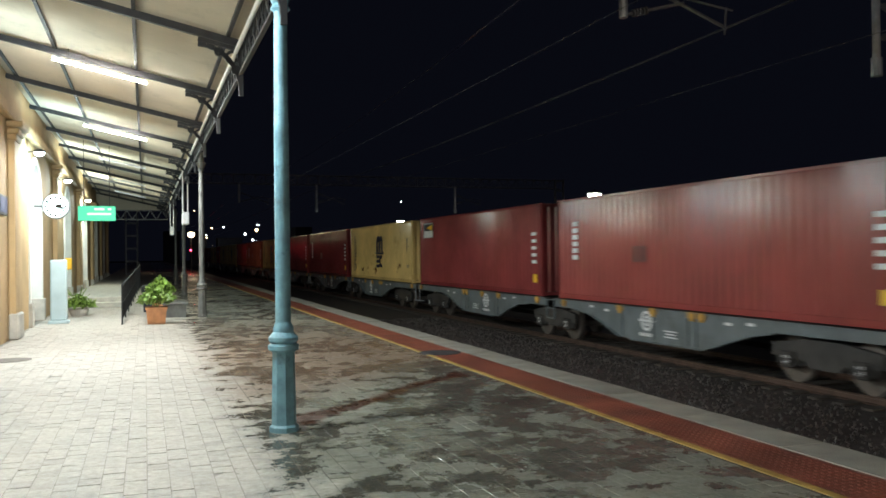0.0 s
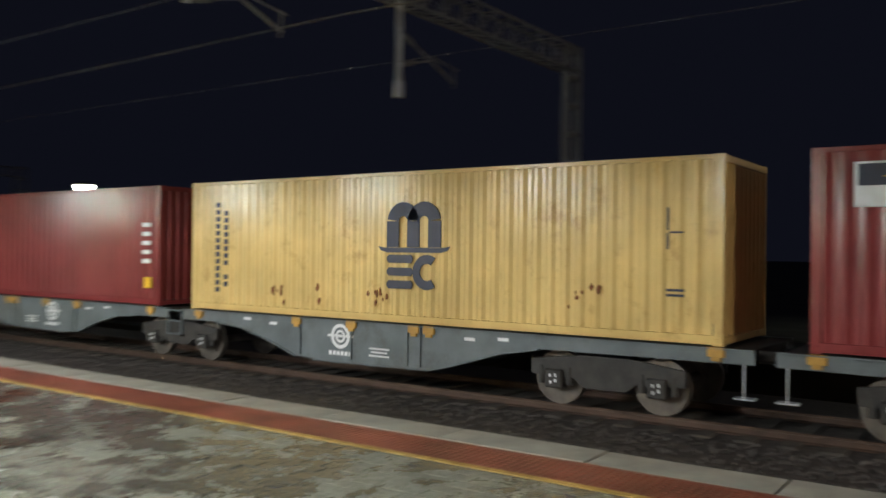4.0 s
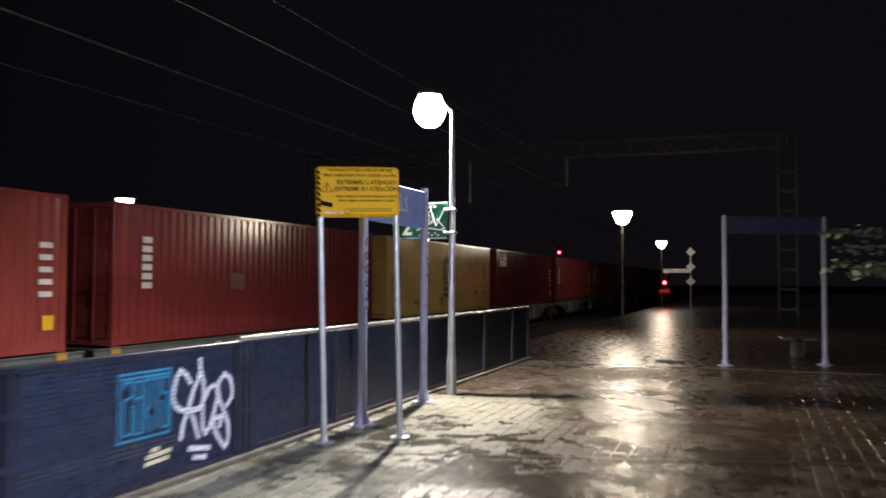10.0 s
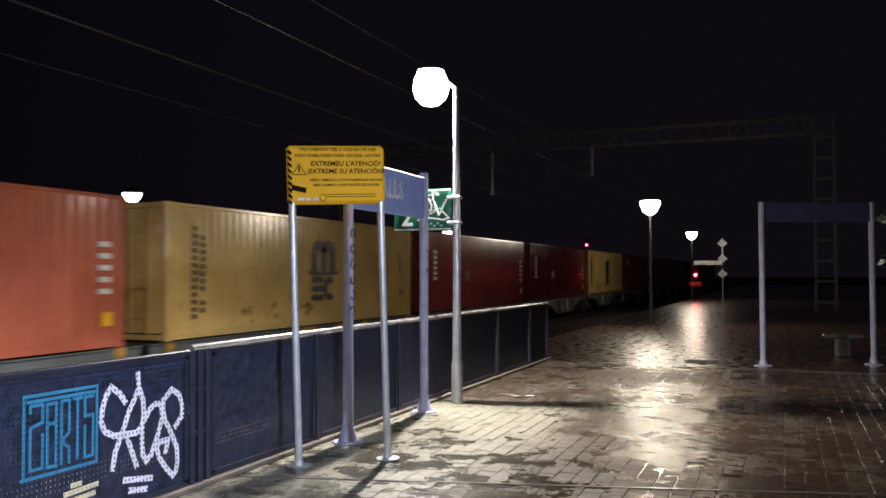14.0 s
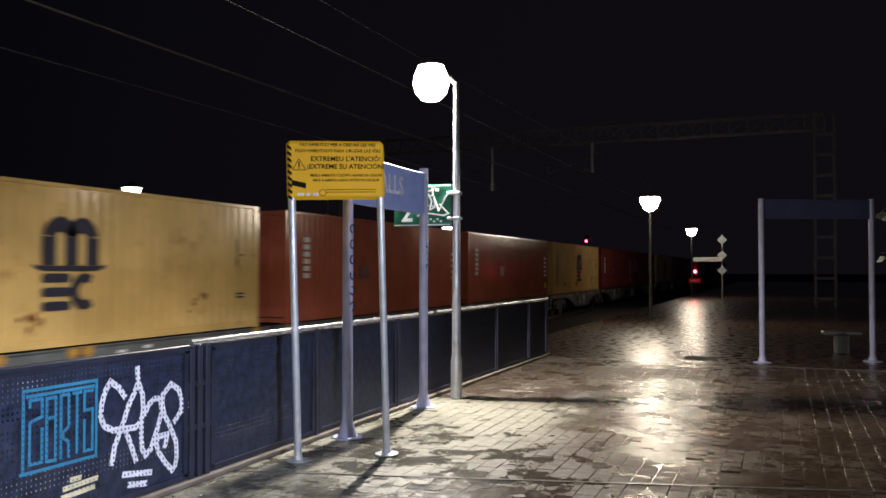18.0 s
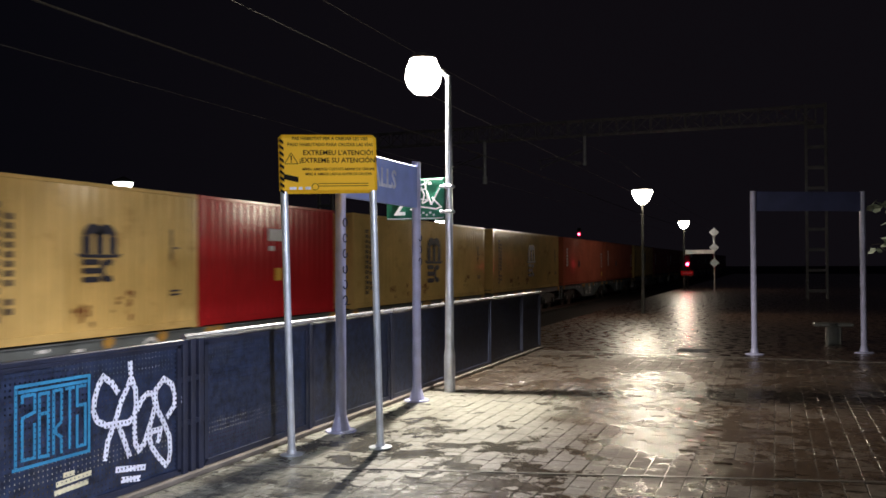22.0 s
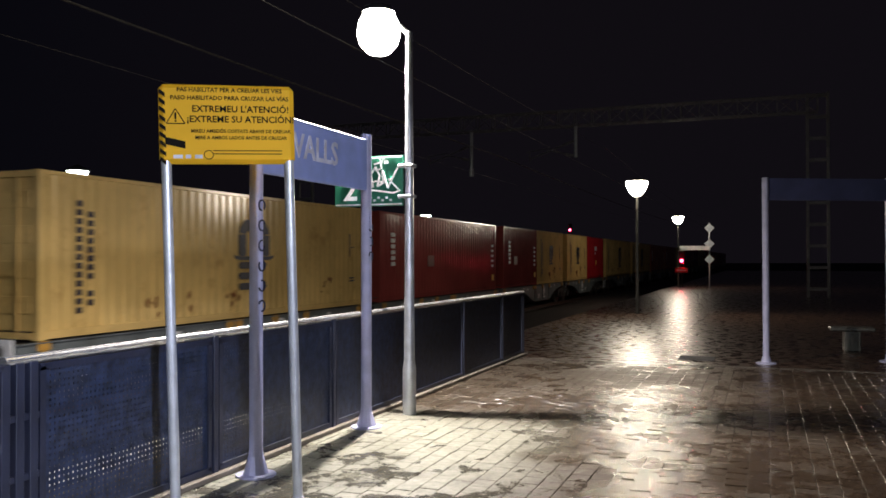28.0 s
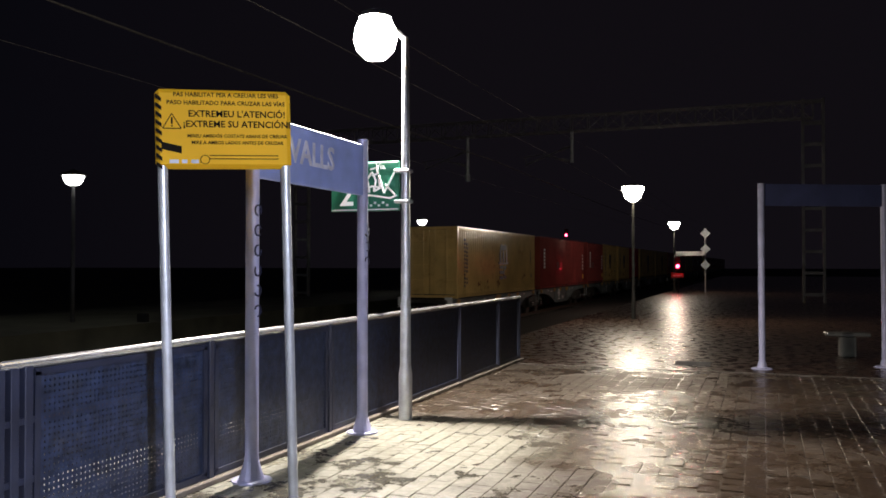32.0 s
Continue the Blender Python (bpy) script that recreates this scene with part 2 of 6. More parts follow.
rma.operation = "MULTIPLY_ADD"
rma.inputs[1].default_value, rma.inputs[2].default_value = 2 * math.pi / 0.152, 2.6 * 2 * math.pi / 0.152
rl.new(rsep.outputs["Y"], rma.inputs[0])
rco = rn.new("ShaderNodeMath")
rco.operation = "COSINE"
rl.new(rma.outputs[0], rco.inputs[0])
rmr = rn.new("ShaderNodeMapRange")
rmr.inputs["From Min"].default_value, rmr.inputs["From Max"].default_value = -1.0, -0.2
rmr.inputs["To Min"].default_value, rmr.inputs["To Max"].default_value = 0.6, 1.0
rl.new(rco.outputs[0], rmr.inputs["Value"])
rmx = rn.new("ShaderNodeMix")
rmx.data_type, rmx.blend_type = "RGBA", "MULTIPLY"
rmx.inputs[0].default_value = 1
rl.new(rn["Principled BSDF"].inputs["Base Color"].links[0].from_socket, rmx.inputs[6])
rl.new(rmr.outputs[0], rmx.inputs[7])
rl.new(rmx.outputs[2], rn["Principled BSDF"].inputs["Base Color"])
M_IRON = mat("dark_iron", (0.03, 0.03, 0.034), 0.75, metal=0.0, vary=0.3)
M_COLUMN = mat("blue_painted_iron", (0.15, 0.3, 0.37), 0.5, metal=0.0, vary=0.3, scale=6, bump=0.5, stain=(0.05, 0.09, 0.11), stain_amount=0.85, stain_scale=7)
M_GREYIRON = mat("grey_painted_iron", (0.1, 0.1, 0.095), 0.45, vary=0.3, scale=5, bump=0.3)
M_GALV = mat("galvanised_steel", (0.6, 0.63, 0.68), 0.33, metal=0.5, vary=0.15, scale=7)
M_LILAC = mat("lilac_painted_steel", (0.37, 0.38, 0.56), 0.45, vary=0.15, scale=5)
M_FENCE = mat("navy_painted_steel", (0.02, 0.024, 0.045), 0.42, vary=0.35, scale=4, bump=0.2)
M_SIGNY = mat("sign_yellow", (0.84, 0.46, 0.006), 0.75, vary=0.06, scale=2, bump=0.02)
M_INK = mat("black_print", (0.012, 0.01, 0.008), 0.9, vary=0.1, bump=0, spec=0.1)
M_BLUE = mat("sign_blue", (0.3, 0.38, 0.72), 0.5, vary=0.15, scale=3)
M_WHITE = mat("white_print", (0.78, 0.78, 0.8), 0.5, vary=0.1)
M_FRAMEBOARD = mat("slate_blue_panel", (0.06, 0.07, 0.16), 0.45, vary=0.2, scale=3)
M_FADED = mat("faded_white_print", (0.62, 0.63, 0.72), 0.6, vary=0.3, scale=6)
M_GREENS = mat("sign_green", (0.02, 0.17, 0.1), 0.4, vary=0.15)
M_CYAN = mat("cyan_spray", (0.035, 0.24, 0.42), 0.5, vary=0.15, scale=9)
M_VIOLET = mat("violet_spray", (0.2, 0.17, 0.5), 0.6, vary=0.2, scale=9)
M_CREAM = mat("cream_spray", (0.75, 0.68, 0.45), 0.6, vary=0.2, scale=9)
M_SPRAY = mat("white_spray", (0.84, 0.85, 0.95), 0.5, vary=0.12, scale=9)
M_CY = mat("container_yellow", (0.72, 0.5, 0.19), 0.19, vary=0.14, scale=0.9, bump=0.06, stain=(0.36, 0.17, 0.05), stain_amount=0.55, stain_scale=2.2)
M_CR = mat("container_red", (0.235, 0.04, 0.042), 0.19, vary=0.16, scale=0.9, bump=0.06, stain=(0.16, 0.03, 0.022), stain_amount=0.5, stain_scale=1.5)
M_CO = mat("container_orange_red", (0.5, 0.14, 0.085), 0.19, vary=0.14, scale=0.9, bump=0.06, stain=(0.3, 0.08, 0.045), stain_amount=0.5, stain_scale=1.5)
M_CB = mat("container_brown_red", (0.3, 0.058, 0.053), 0.19, vary=0.14, scale=0.9, bump=0.06, stain=(0.24, 0.07, 0.04), stain_amount=0.5, stain_scale=1.5)
M_CS = mat("container_bright_red", (0.5, 0.02, 0.025), 0.19, vary=0.12, scale=0.9, bump=0.06)
M_NAVY = mat("navy_print", (0.018, 0.02, 0.045), 0.5, vary=0.2)
M_WAGON = mat("wagon_grey", (0.13, 0.15, 0.16), 0.5, vary=0.25, scale=1.5, bump=0.15, stain=(0.07, 0.065, 0.06), stain_amount=0.7)
M_BOGIE = mat("bogie_dark", (0.035, 0.03, 0.028), 0.65, vary=0.4, scale=4, bump=0.3)
M_WHEEL = mat("wheel_steel", (0.2, 0.17, 0.15), 0.4, metal=0.7, vary=0.3)
M_ORANGE = mat("ochre_lock", (0.5, 0.27, 0.05), 0.5, vary=0.2)
M_GLASS = mat("dark_glass", (0.02, 0.02, 0.025), 0.08, vary=0.1, bump=0)
M_DARK = mat("dark_far", (0.008, 0.008, 0.01), 0.9)
G_LAMP = glow("lamp_glow", (1.0, 0.93, 0.75), 60)
G_LAMP2 = glow("lamp_glow_far", (1.0, 0.9, 0.68), 22)
G_NORTH = glow("lamp_glow_north", (1.0, 0.8, 0.5), 4)
G_TUBE = glow("tube_glow", (1.0, 0.95, 0.84), 95)
G_COOL = glow("cool_glow", (0.75, 0.95, 1.0), 12)
G_WARM = glow("warm_glow", (1.0, 0.9, 0.7), 12)
G_RED = glow("signal_red", (1.0, 0.02, 0.06), 25)
M_CABINET = mat("cabinet_paint", (0.4, 0.48, 0.5), 0.5, vary=0.12, scale=2)
M_TERRA = mat("terracotta", (0.45, 0.2, 0.09), 0.8, vary=0.2, scale=6)
M_LEAF = mat("leaf_green", (0.15, 0.24, 0.04), 0.5, vary=0.4, scale=12, bump=0.1)
M_LIME = mat("limewash", (0.68, 0.68, 0.64), 0.75, vary=0.12, scale=2, bump=0.2)
M_DOOR = mat("door_paint", (0.3, 0.36, 0.36), 0.5, vary=0.15, scale=3)
M_PALE = mat("pale_painted_steel", (0.36, 0.44, 0.52), 0.42, vary=0.25, scale=9, bump=0.4, stain=(0.3, 0.4, 0.46), stain_amount=0.7, stain_scale=14)
M_TURQ = mat("turquoise_paint", (0.06, 0.5, 0.58), 0.5, vary=0.3, scale=40)
G_FACE = glow("dial_glow", (0.85, 1.0, 0.97), 0.32)
G_SIGN = glow("green_sign_glow", (0.03, 0.45, 0.24), 0.28)
M_WIRE = mat("wire_copper", (0.2, 0.19, 0.18), 0.45, metal=0.5, vary=0.1)
M_BARK = mat("bark", (0.09, 0.07, 0.05), 0.85, vary=0.4, scale=15)
M_LEAFD = mat("leaf_dusty", (0.24, 0.27, 0.2), 0.5, vary=0.4, scale=12, bump=0.1)
G_LAMP3 = glow("lamp_glow_opposite", (0.95, 1.0, 0.88), 9)
G_RED_FAR = glow("signal_red_far", (1.0, 0.02, 0.05), 60)
G_CITY = glow("far_light", (0.85, 0.9, 1.0), 10)
G_CITYW = glow("far_light_warm", (1.0, 0.7, 0.35), 8)


# ---------------------------------------------------------------- mesh helpers
def box(bm, x0, y0, z0, x1, y1, z1, bevel=0.0):
    r = bmesh.ops.create_cube(bm, size=1)
    bmesh.ops.transform(bm, matrix=Matrix.LocRotScale(((x0 + x1) / 2, (y0 + y1) / 2, (z0 + z1) / 2), None, (abs(x1 - x0), abs(y1 - y0), abs(z1 - z0))), verts=r["verts"])
    if bevel:
        bmesh.ops.bevel(bm, geom=list({e for v in r["verts"] for e in v.link_edges}), offset=bevel, segments=1, affect="EDGES")
    return bm


def rod(bm, a, b, r0, r1=None, seg=12):
    a, b = Vector(a), Vector(b)
    d = b - a
    r = bmesh.ops.create_cone(bm, cap_ends=True, segments=seg, radius1=r0, radius2=r0 if r1 is None else r1, depth=d.length)
    bmesh.ops.transform(bm, matrix=Matrix.Translation((a + b) / 2) @ d.to_track_quat("Z", "Y").to_matrix().to_4x4(), verts=r["verts"])
    return bm


def bar(bm, a, b, w, h):
    """A square bar from a to b."""
    a, b = Vector(a), Vector(b)
    d = b - a
    r = bmesh.ops.create_cube(bm, size=1)
    bmesh.ops.transform(bm, matrix=Matrix.Translation((a + b) / 2) @ d.to_track_quat("Y", "Z").to_matrix().to_4x4() @ Matrix.Diagonal((w, d.length, h, 1)), verts=r["verts"])
    return bm


def lathe(bm, rings, seg=16, x=0, y=0):
    """A turned body from (radius, height) rings."""
    prev = None
    for r, z in rings:
        vs = [bm.verts.new((x + r * math.cos(2 * math.pi * k / seg), y + r * math.sin(2 * math.pi * k / seg), z)) for k in range(seg)]
        if prev:
            for k in range(seg):
                bm.faces.new((prev[k], prev[(k + 1) % seg], vs[(k + 1) % seg], vs[k]))
        else:
            bm.faces.new(vs[::-1])
        prev = vs
    bm.faces.new(prev)
    return bm


def prism(bm, outline, axis, lo, hi):
    """Extrudes a closed outline of 2D points along an axis."""
    def p(u, v, w):
        return {"x": (w, u, v), "y": (u, w, v), "z": (u, v, w)}[axis]
    a = [bm.verts.new(p(u, v, lo)) for u, v in outline]
    b = [bm.verts.new(p(u, v, hi)) for u, v in outline]
    bm.faces.new(a[::-1])
    bm.faces.new(b)
    n = len(a)
    for k in range(n):
        bm.faces.new((a[k], a[(k + 1) % n], b[(k + 1) % n], b[k]))
    bmesh.ops.recalc_face_normals(bm, faces=bm.faces[:])
    return bm


def mesh(name, bm, material, smooth=False):
    me = bpy.data.meshes.new(name)
    bm.normal_update()
    bm.to_mesh(me)
    bm.free()
    for m in (material if isinstance(material, (list, tuple)) else [material]):
        me.materials.append(m)
    if smooth:
        me.shade_smooth()
        me.set_sharp_from_angle(angle=radians(35))
    return me


def part(name, bm, material, parent, label="", smooth=False):
    ob = new(name, mesh(name, bm, material, smooth))
    ob.parent = parent
    if label:
        ob["label"] = label
    return ob


def share(name, me, parent, at, rz=0.0):
    ob = new(name, me)
    ob.parent = parent
    ob.matrix_basis = pose(*at, 0, 0, rz)
    return ob


def thing(name, at=(0, 0, 0), rz=0.0, **tags):
    ob = new(name)
    ob.empty_display_size = 0.2
    ob.matrix_basis = pose(*at, 0, 0, rz)
    return tagged(ob, **tags)


def solid(name, bm, material, smooth=False, **tags):
    return tagged(new(name, mesh(name, bm, material, smooth)), **tags)


def B():
    return bmesh.new()


def letters(name, body, size, at, turn, material, parent, align="CENTER", depth=0.003, label=""):
    c = bpy.data.curves.new(name, "FONT")
    c.body, c.size, c.extrude, c.align_x, c.align_y = body, size, depth, align, "CENTER"
    c.resolution_u = 2
    c.offset = size * 0.018
    tmp = bpy.data.objects.new(name, c)
    me = bpy.data.meshes.new_from_object(tmp)
    bpy.data.objects.remove(tmp)
    me.materials.append(material)
    ob = new(name, me)
    ob.parent = parent
    ob.matrix_basis = Matrix.Translation(at) @ Euler([radians(a) for a in turn]).to_matrix().to_4x4()
    if label:
        ob["label"] = label
    return ob


# ---------------------------------------------------------------- ground, platform and tracks
RAIL = -0.85            # rail head
DECK = 0.33             # wagon deck, under the containers
TRACK1, TRACK2 = 7.4, 12.79

bm = B()
box(bm, -400, -600, -1.6, 600, 600, -1.25)
solid("ground", bm, M_GROUND, kind="structure", label="dark bare earth beyond the tracks at night", category="ground")

bm = B()
prism(bm, [(5.5, -1.3), (5.5, -1.02), (16.2, -1.02), (17.2, -1.3)], "y", -190, 260)
ballast = solid("ballast", bm, M_BALLAST, kind="structure", label="dark wet ballast bed between platform and train", category="ballast")

# loose stones on top of the bed
rng = np.random.default_rng(5)
tet = [(0.9, 0, -0.45), (-0.5, 0.8, -0.4), (-0.5, -0.8, -0.5), (0, 0.1, 0.8), (0.4, 0.7, 0.3), (0.3, -0.75, 0.35)]
faces6 = [(0, 4, 3), (4, 1, 3), (1, 2, 3), (2, 5, 3), (5, 0, 3), (0, 1, 4), (0, 2, 1), (0, 5, 2)]
vs, fs = [], []
for k in range(16000):
    y = rng.uniform(-16, 34)
    x = rng.uniform(5.75, 11.4)
    if abs(abs(x - TRACK1) - 0.83) < 0.1:
        continue
    s = rng.uniform(0.018, 0.042)
    q = Euler(rng.uniform(0, 6.28, 3)).to_matrix()
    n0 = len(vs)
    for t in tet:
        v = q @ Vector(t) * s
        vs.append((x + v.x, y + v.y, -1.005 + v.z + s * 0.3))
    fs += [tuple(n0 + i for i in f) for f in faces6]
me = bpy.data.meshes.new("ballast_stones")
me.from_pydata(vs, [], fs)
me.materials.append(M_STONE)
tagged(new("ballast_stones", me), kind="stuff", label="crushed grey-brown ballast stones, wet", category="ballast")


def rail_pair(cx, name):
    for sx in (-0.8355, 0.8355):
        x = cx + sx
        bm = B()
        prism(bm, [(x - 0.07, -1.0), (x + 0.07, -1.0), (x + 0.06, -0.985), (x + 0.012, -0.97), (x + 0.012, -0.895), (x + 0.036, -0.885),
                   (x + 0.036, -0.855), (x + 0.028, -0.85), (x - 0.028, -0.85), (x - 0.036, -0.855), (x - 0.036, -0.885), (x - 0.012, -0.895),
                   (x - 0.012, -0.97), (x - 0.06, -0.985)], "y", -190, 260)
        solid(name, bm, M_RAIL, kind="structure", label="rusty steel running rail with a worn head", category="rail")


rail_pair(TRACK1, "rail_1")
rail_pair(TRACK2, "rail_2")
for cx, nm in ((TRACK1, "sleepers_1"), (TRACK2, "sleepers_2")):
    vs, fs = [], []
    for k in range(-90, 140):
        y = k * 0.62
        n0 = len(vs)
        for dx, dz in ((-1.3, -1.1), (1.3, -1.1), (1.3, -0.985), (-1.3, -0.985)):
            vs += [(cx + dx, y - 0.13, dz), (cx + dx, y + 0.13, dz)]
        fs += [tuple(n0 + i for i in f) for f in ((0, 2, 4, 6), (1, 7, 5, 3), (4, 5, 7, 6), (0, 1, 3, 2), (2, 3, 5, 4), (6, 7, 1, 0))]
    me = bpy.data.meshes.new(nm)
    me.from_pydata(vs, [], fs)
    me.materials.append(M_TIE)
    tagged(new(nm, me), kind="stuff", label="concrete sleepers half buried in ballast", category="sleepers")

# platform body, its coping, tactile band and line
bm = B()
prism(bm, [(-40, -1.3), (-40, -0.0045), (5.18, -0.0045), (5.18, -1.3)], "y", -130, 260)
solid("platform", bm, M_JOINT, kind="structure", label="dark mortar bed under the platform paving", category="platform")
bm = B()
box(bm, 1.1, -2.6, -0.05, 4.485, 34, -0.0035)
solid("damp_bed", bm, M_DRYJOINT, kind="structure", label="dark damp joints between the pavers in the open", category="platform")
bm = B()
box(bm, -3.2, -2.6, -0.05, 1.1, 34, -0.0035)
solid("dry_bed", bm, M_SANDJOINT, kind="structure", label="dry sandy joints between the pavers under the canopy", category="platform")
bm = B()
box(bm, 5.185, -130, -1.3, 5.6, 260, -0.125)
solid("platform_wall", bm, M_COPING, kind="structure", label="concrete retaining wall below the platform edge", category="wall")

coping = thing("coping", kind="structure", label="worn pale concrete coping slabs at the platform edge", category="kerb")
bm = B()
box(bm, 0, 0.006, -0.12, 0.5, 1.494, 0.0, 0.008)
slab = mesh("slab", bm, M_COPING)
for k in range(-11, 60):
    share("slab", slab, coping, (5.2, k * 1.5, 0.004 * math.sin(k * 2.3)))
bm = B()
box(bm, 5.2, 90, -0.12, 5.7, 260, 0)
part("far_coping", bm, M_COPING, coping)
bm = B()
box(bm, 5.06, -130, -0.12, 5.7, -16.5, 0)
part("asphalt_edge", bm, M_ASPHALT, coping, "dark wet platform edge")

SEAM = -16.4  # the pavers end here
# tactile band, its lines and the plain paving far off
bm = B()
box(bm, 4.575, -0.95, -0.03, 5.195, 260, -0.003)
solid("tactile_band", bm, M_REDBAND, kind="structure", label="red tactile safety band along the platform edge", category="paving")
studs_v, studs_f = [], []
for k in range(int(22 / 0.07)):
    for j in range(8):
        x, y = 4.63 + j * 0.07, -0.2 + k * 0.07
        n0 = len(studs_v)
        studs_v += [(x - 0.022, y - 0.022, -0.004), (x + 0.022, y - 0.022, -0.004), (x + 0.022, y + 0.022, -0.004), (x - 0.022, y + 0.022, -0.004),
                    (x - 0.012, y - 0.012, 0.002), (x + 0.012, y - 0.012, 0.002), (x + 0.012, y + 0.012, 0.002), (x - 0.012, y + 0.012, 0.002)]
        studs_f += [tuple(n0 + i for i in f) for f in ((4, 5, 6, 7), (0, 1, 5, 4), (1, 2, 6, 5), (2, 3, 7, 6), (3, 0, 4, 7))]
me = bpy.data.meshes.new("tactile_studs")
me.from_pydata(studs_v, [], studs_f)
me.materials.append(M_REDBAND)
tagged(new("tactile_studs", me), kind="stuff", label="rows of small red tactile studs", category="paving")
bm = B()
box(bm, 4.49, -0.3, -0.03, 4.57, 260, 0.003)
solid("yellow_line", bm, M_YELLOW, kind="structure", label="worn yellow safety line beside the red band", category="line")
bm = B()
box(bm, 5.12, 0.55, -0.02, 5.5, 1.95, 0.012)
cross = solid("crossing_mark", bm, M_YELLOW, kind="structure", label="yellow painted patch at the track crossing", category="marking")
bm = B()
prism(bm, [(5.2, 1.29), (5.36, 1.29), (5.36, 1.39), (5.46, 1.25), (5.36, 1.11), (5.36, 1.21), (5.2, 1.21)], "z", 0.012, 0.016)
part("arrow", bm, M_INK, cross, "black arrow")
bm = B()
box(bm, -3.2, 34, -0.03, 4.485, 260, -0.002)
solid("far_paving", bm, M_PAVER, kind="structure", label="wet concrete paving stretching away", category="paving")
bm = B()
box(bm, -40, -130, -0.03, 5.05, SEAM, 0.0)
box(bm, -40, SEAM, -0.03, -3.4, -2.7, -0.001)
solid("asphalt", bm, M_ASPHALT, kind="structure", label="smooth wet dark asphalt beyond the pavers", category="paving")
bm = B()
lathe(bm, [(0.36, -0.02), (0.36, 0.006), (0.3, 0.008)], 24, 4.8, 13.87)
solid("manhole_cover", bm, M_IRON, label="dark round iron manhole cover in the paving", category="manhole cover")
bm = B()
lathe(bm, [(0.33, -0.02), (0.33, 0.004), (0.28, 0.006)], 24, -2.15, 15.87)
solid("manhole_cover", bm, M_SLEEPER, label="grey round manhole cover beside the station wall", category="manhole cover")
bm = B()
prism(bm, [(4.15, -6.3), (-3.3, -8.22), (-3.3, -8.26), (4.15, -6.34)], "z", -0.02, 0.006)
solid("joint_strip", bm, M_WETEDGE, kind="structure", label="narrow concrete strip set across the pavers", category="paving")
bm = B()
box(bm, -3.3, SEAM - 0.07, -0.02, 4.18, SEAM, 0.006)
solid("edge_strip", bm, M_WETEDGE, kind="structure", label="low concrete edging where the pavers meet the asphalt", category="kerb")
drain = thing("drain_grate", (1.32, -17.4, 0), label="dark iron drain grate at the edge of the asphalt", category="drain")
for k in range(7):
    bm = B()
    box(bm, -0.3, -0.3 + k * 0.09, -0.01, 0.3, -0.25 + k * 0.09, 0.012, 0.003)
    part("grate_bar", bm, M_IRON, drain)

# ---------------------------------------------------------------- the freight train
CONTAINER_H = 2.896


def corrugated(bm, x, y0, y1, z0, z1, depth, pitch=0.278, side=-1):
    """A sheet in the plane x with vertical ribs, set in by depth."""
    n = max(1, round((y1 - y0) / pitch))
    p = (y1 - y0) / n
    pts = [(0.0, y0)]
    for k in range(n):
        a = y0 + k * p
        pts += [(0.0, a + 0.12 * p), (depth, a + 0.37 * p), (depth, a + 0.63 * p), (0.0, a + 0.88 * p)]
    pts.append((0.0, y1))
    lo = [bm.verts.new((x - side * d, y, z0)) for d, y in pts]
    hi = [bm.verts.new((x - side * d, y, z1)) for d, y in pts]
    for k in range(len(pts) - 1):
        f = (lo[k], lo[k + 1], hi[k + 1], hi[k])
        bm.faces.new(f if side > 0 else f[::-1])


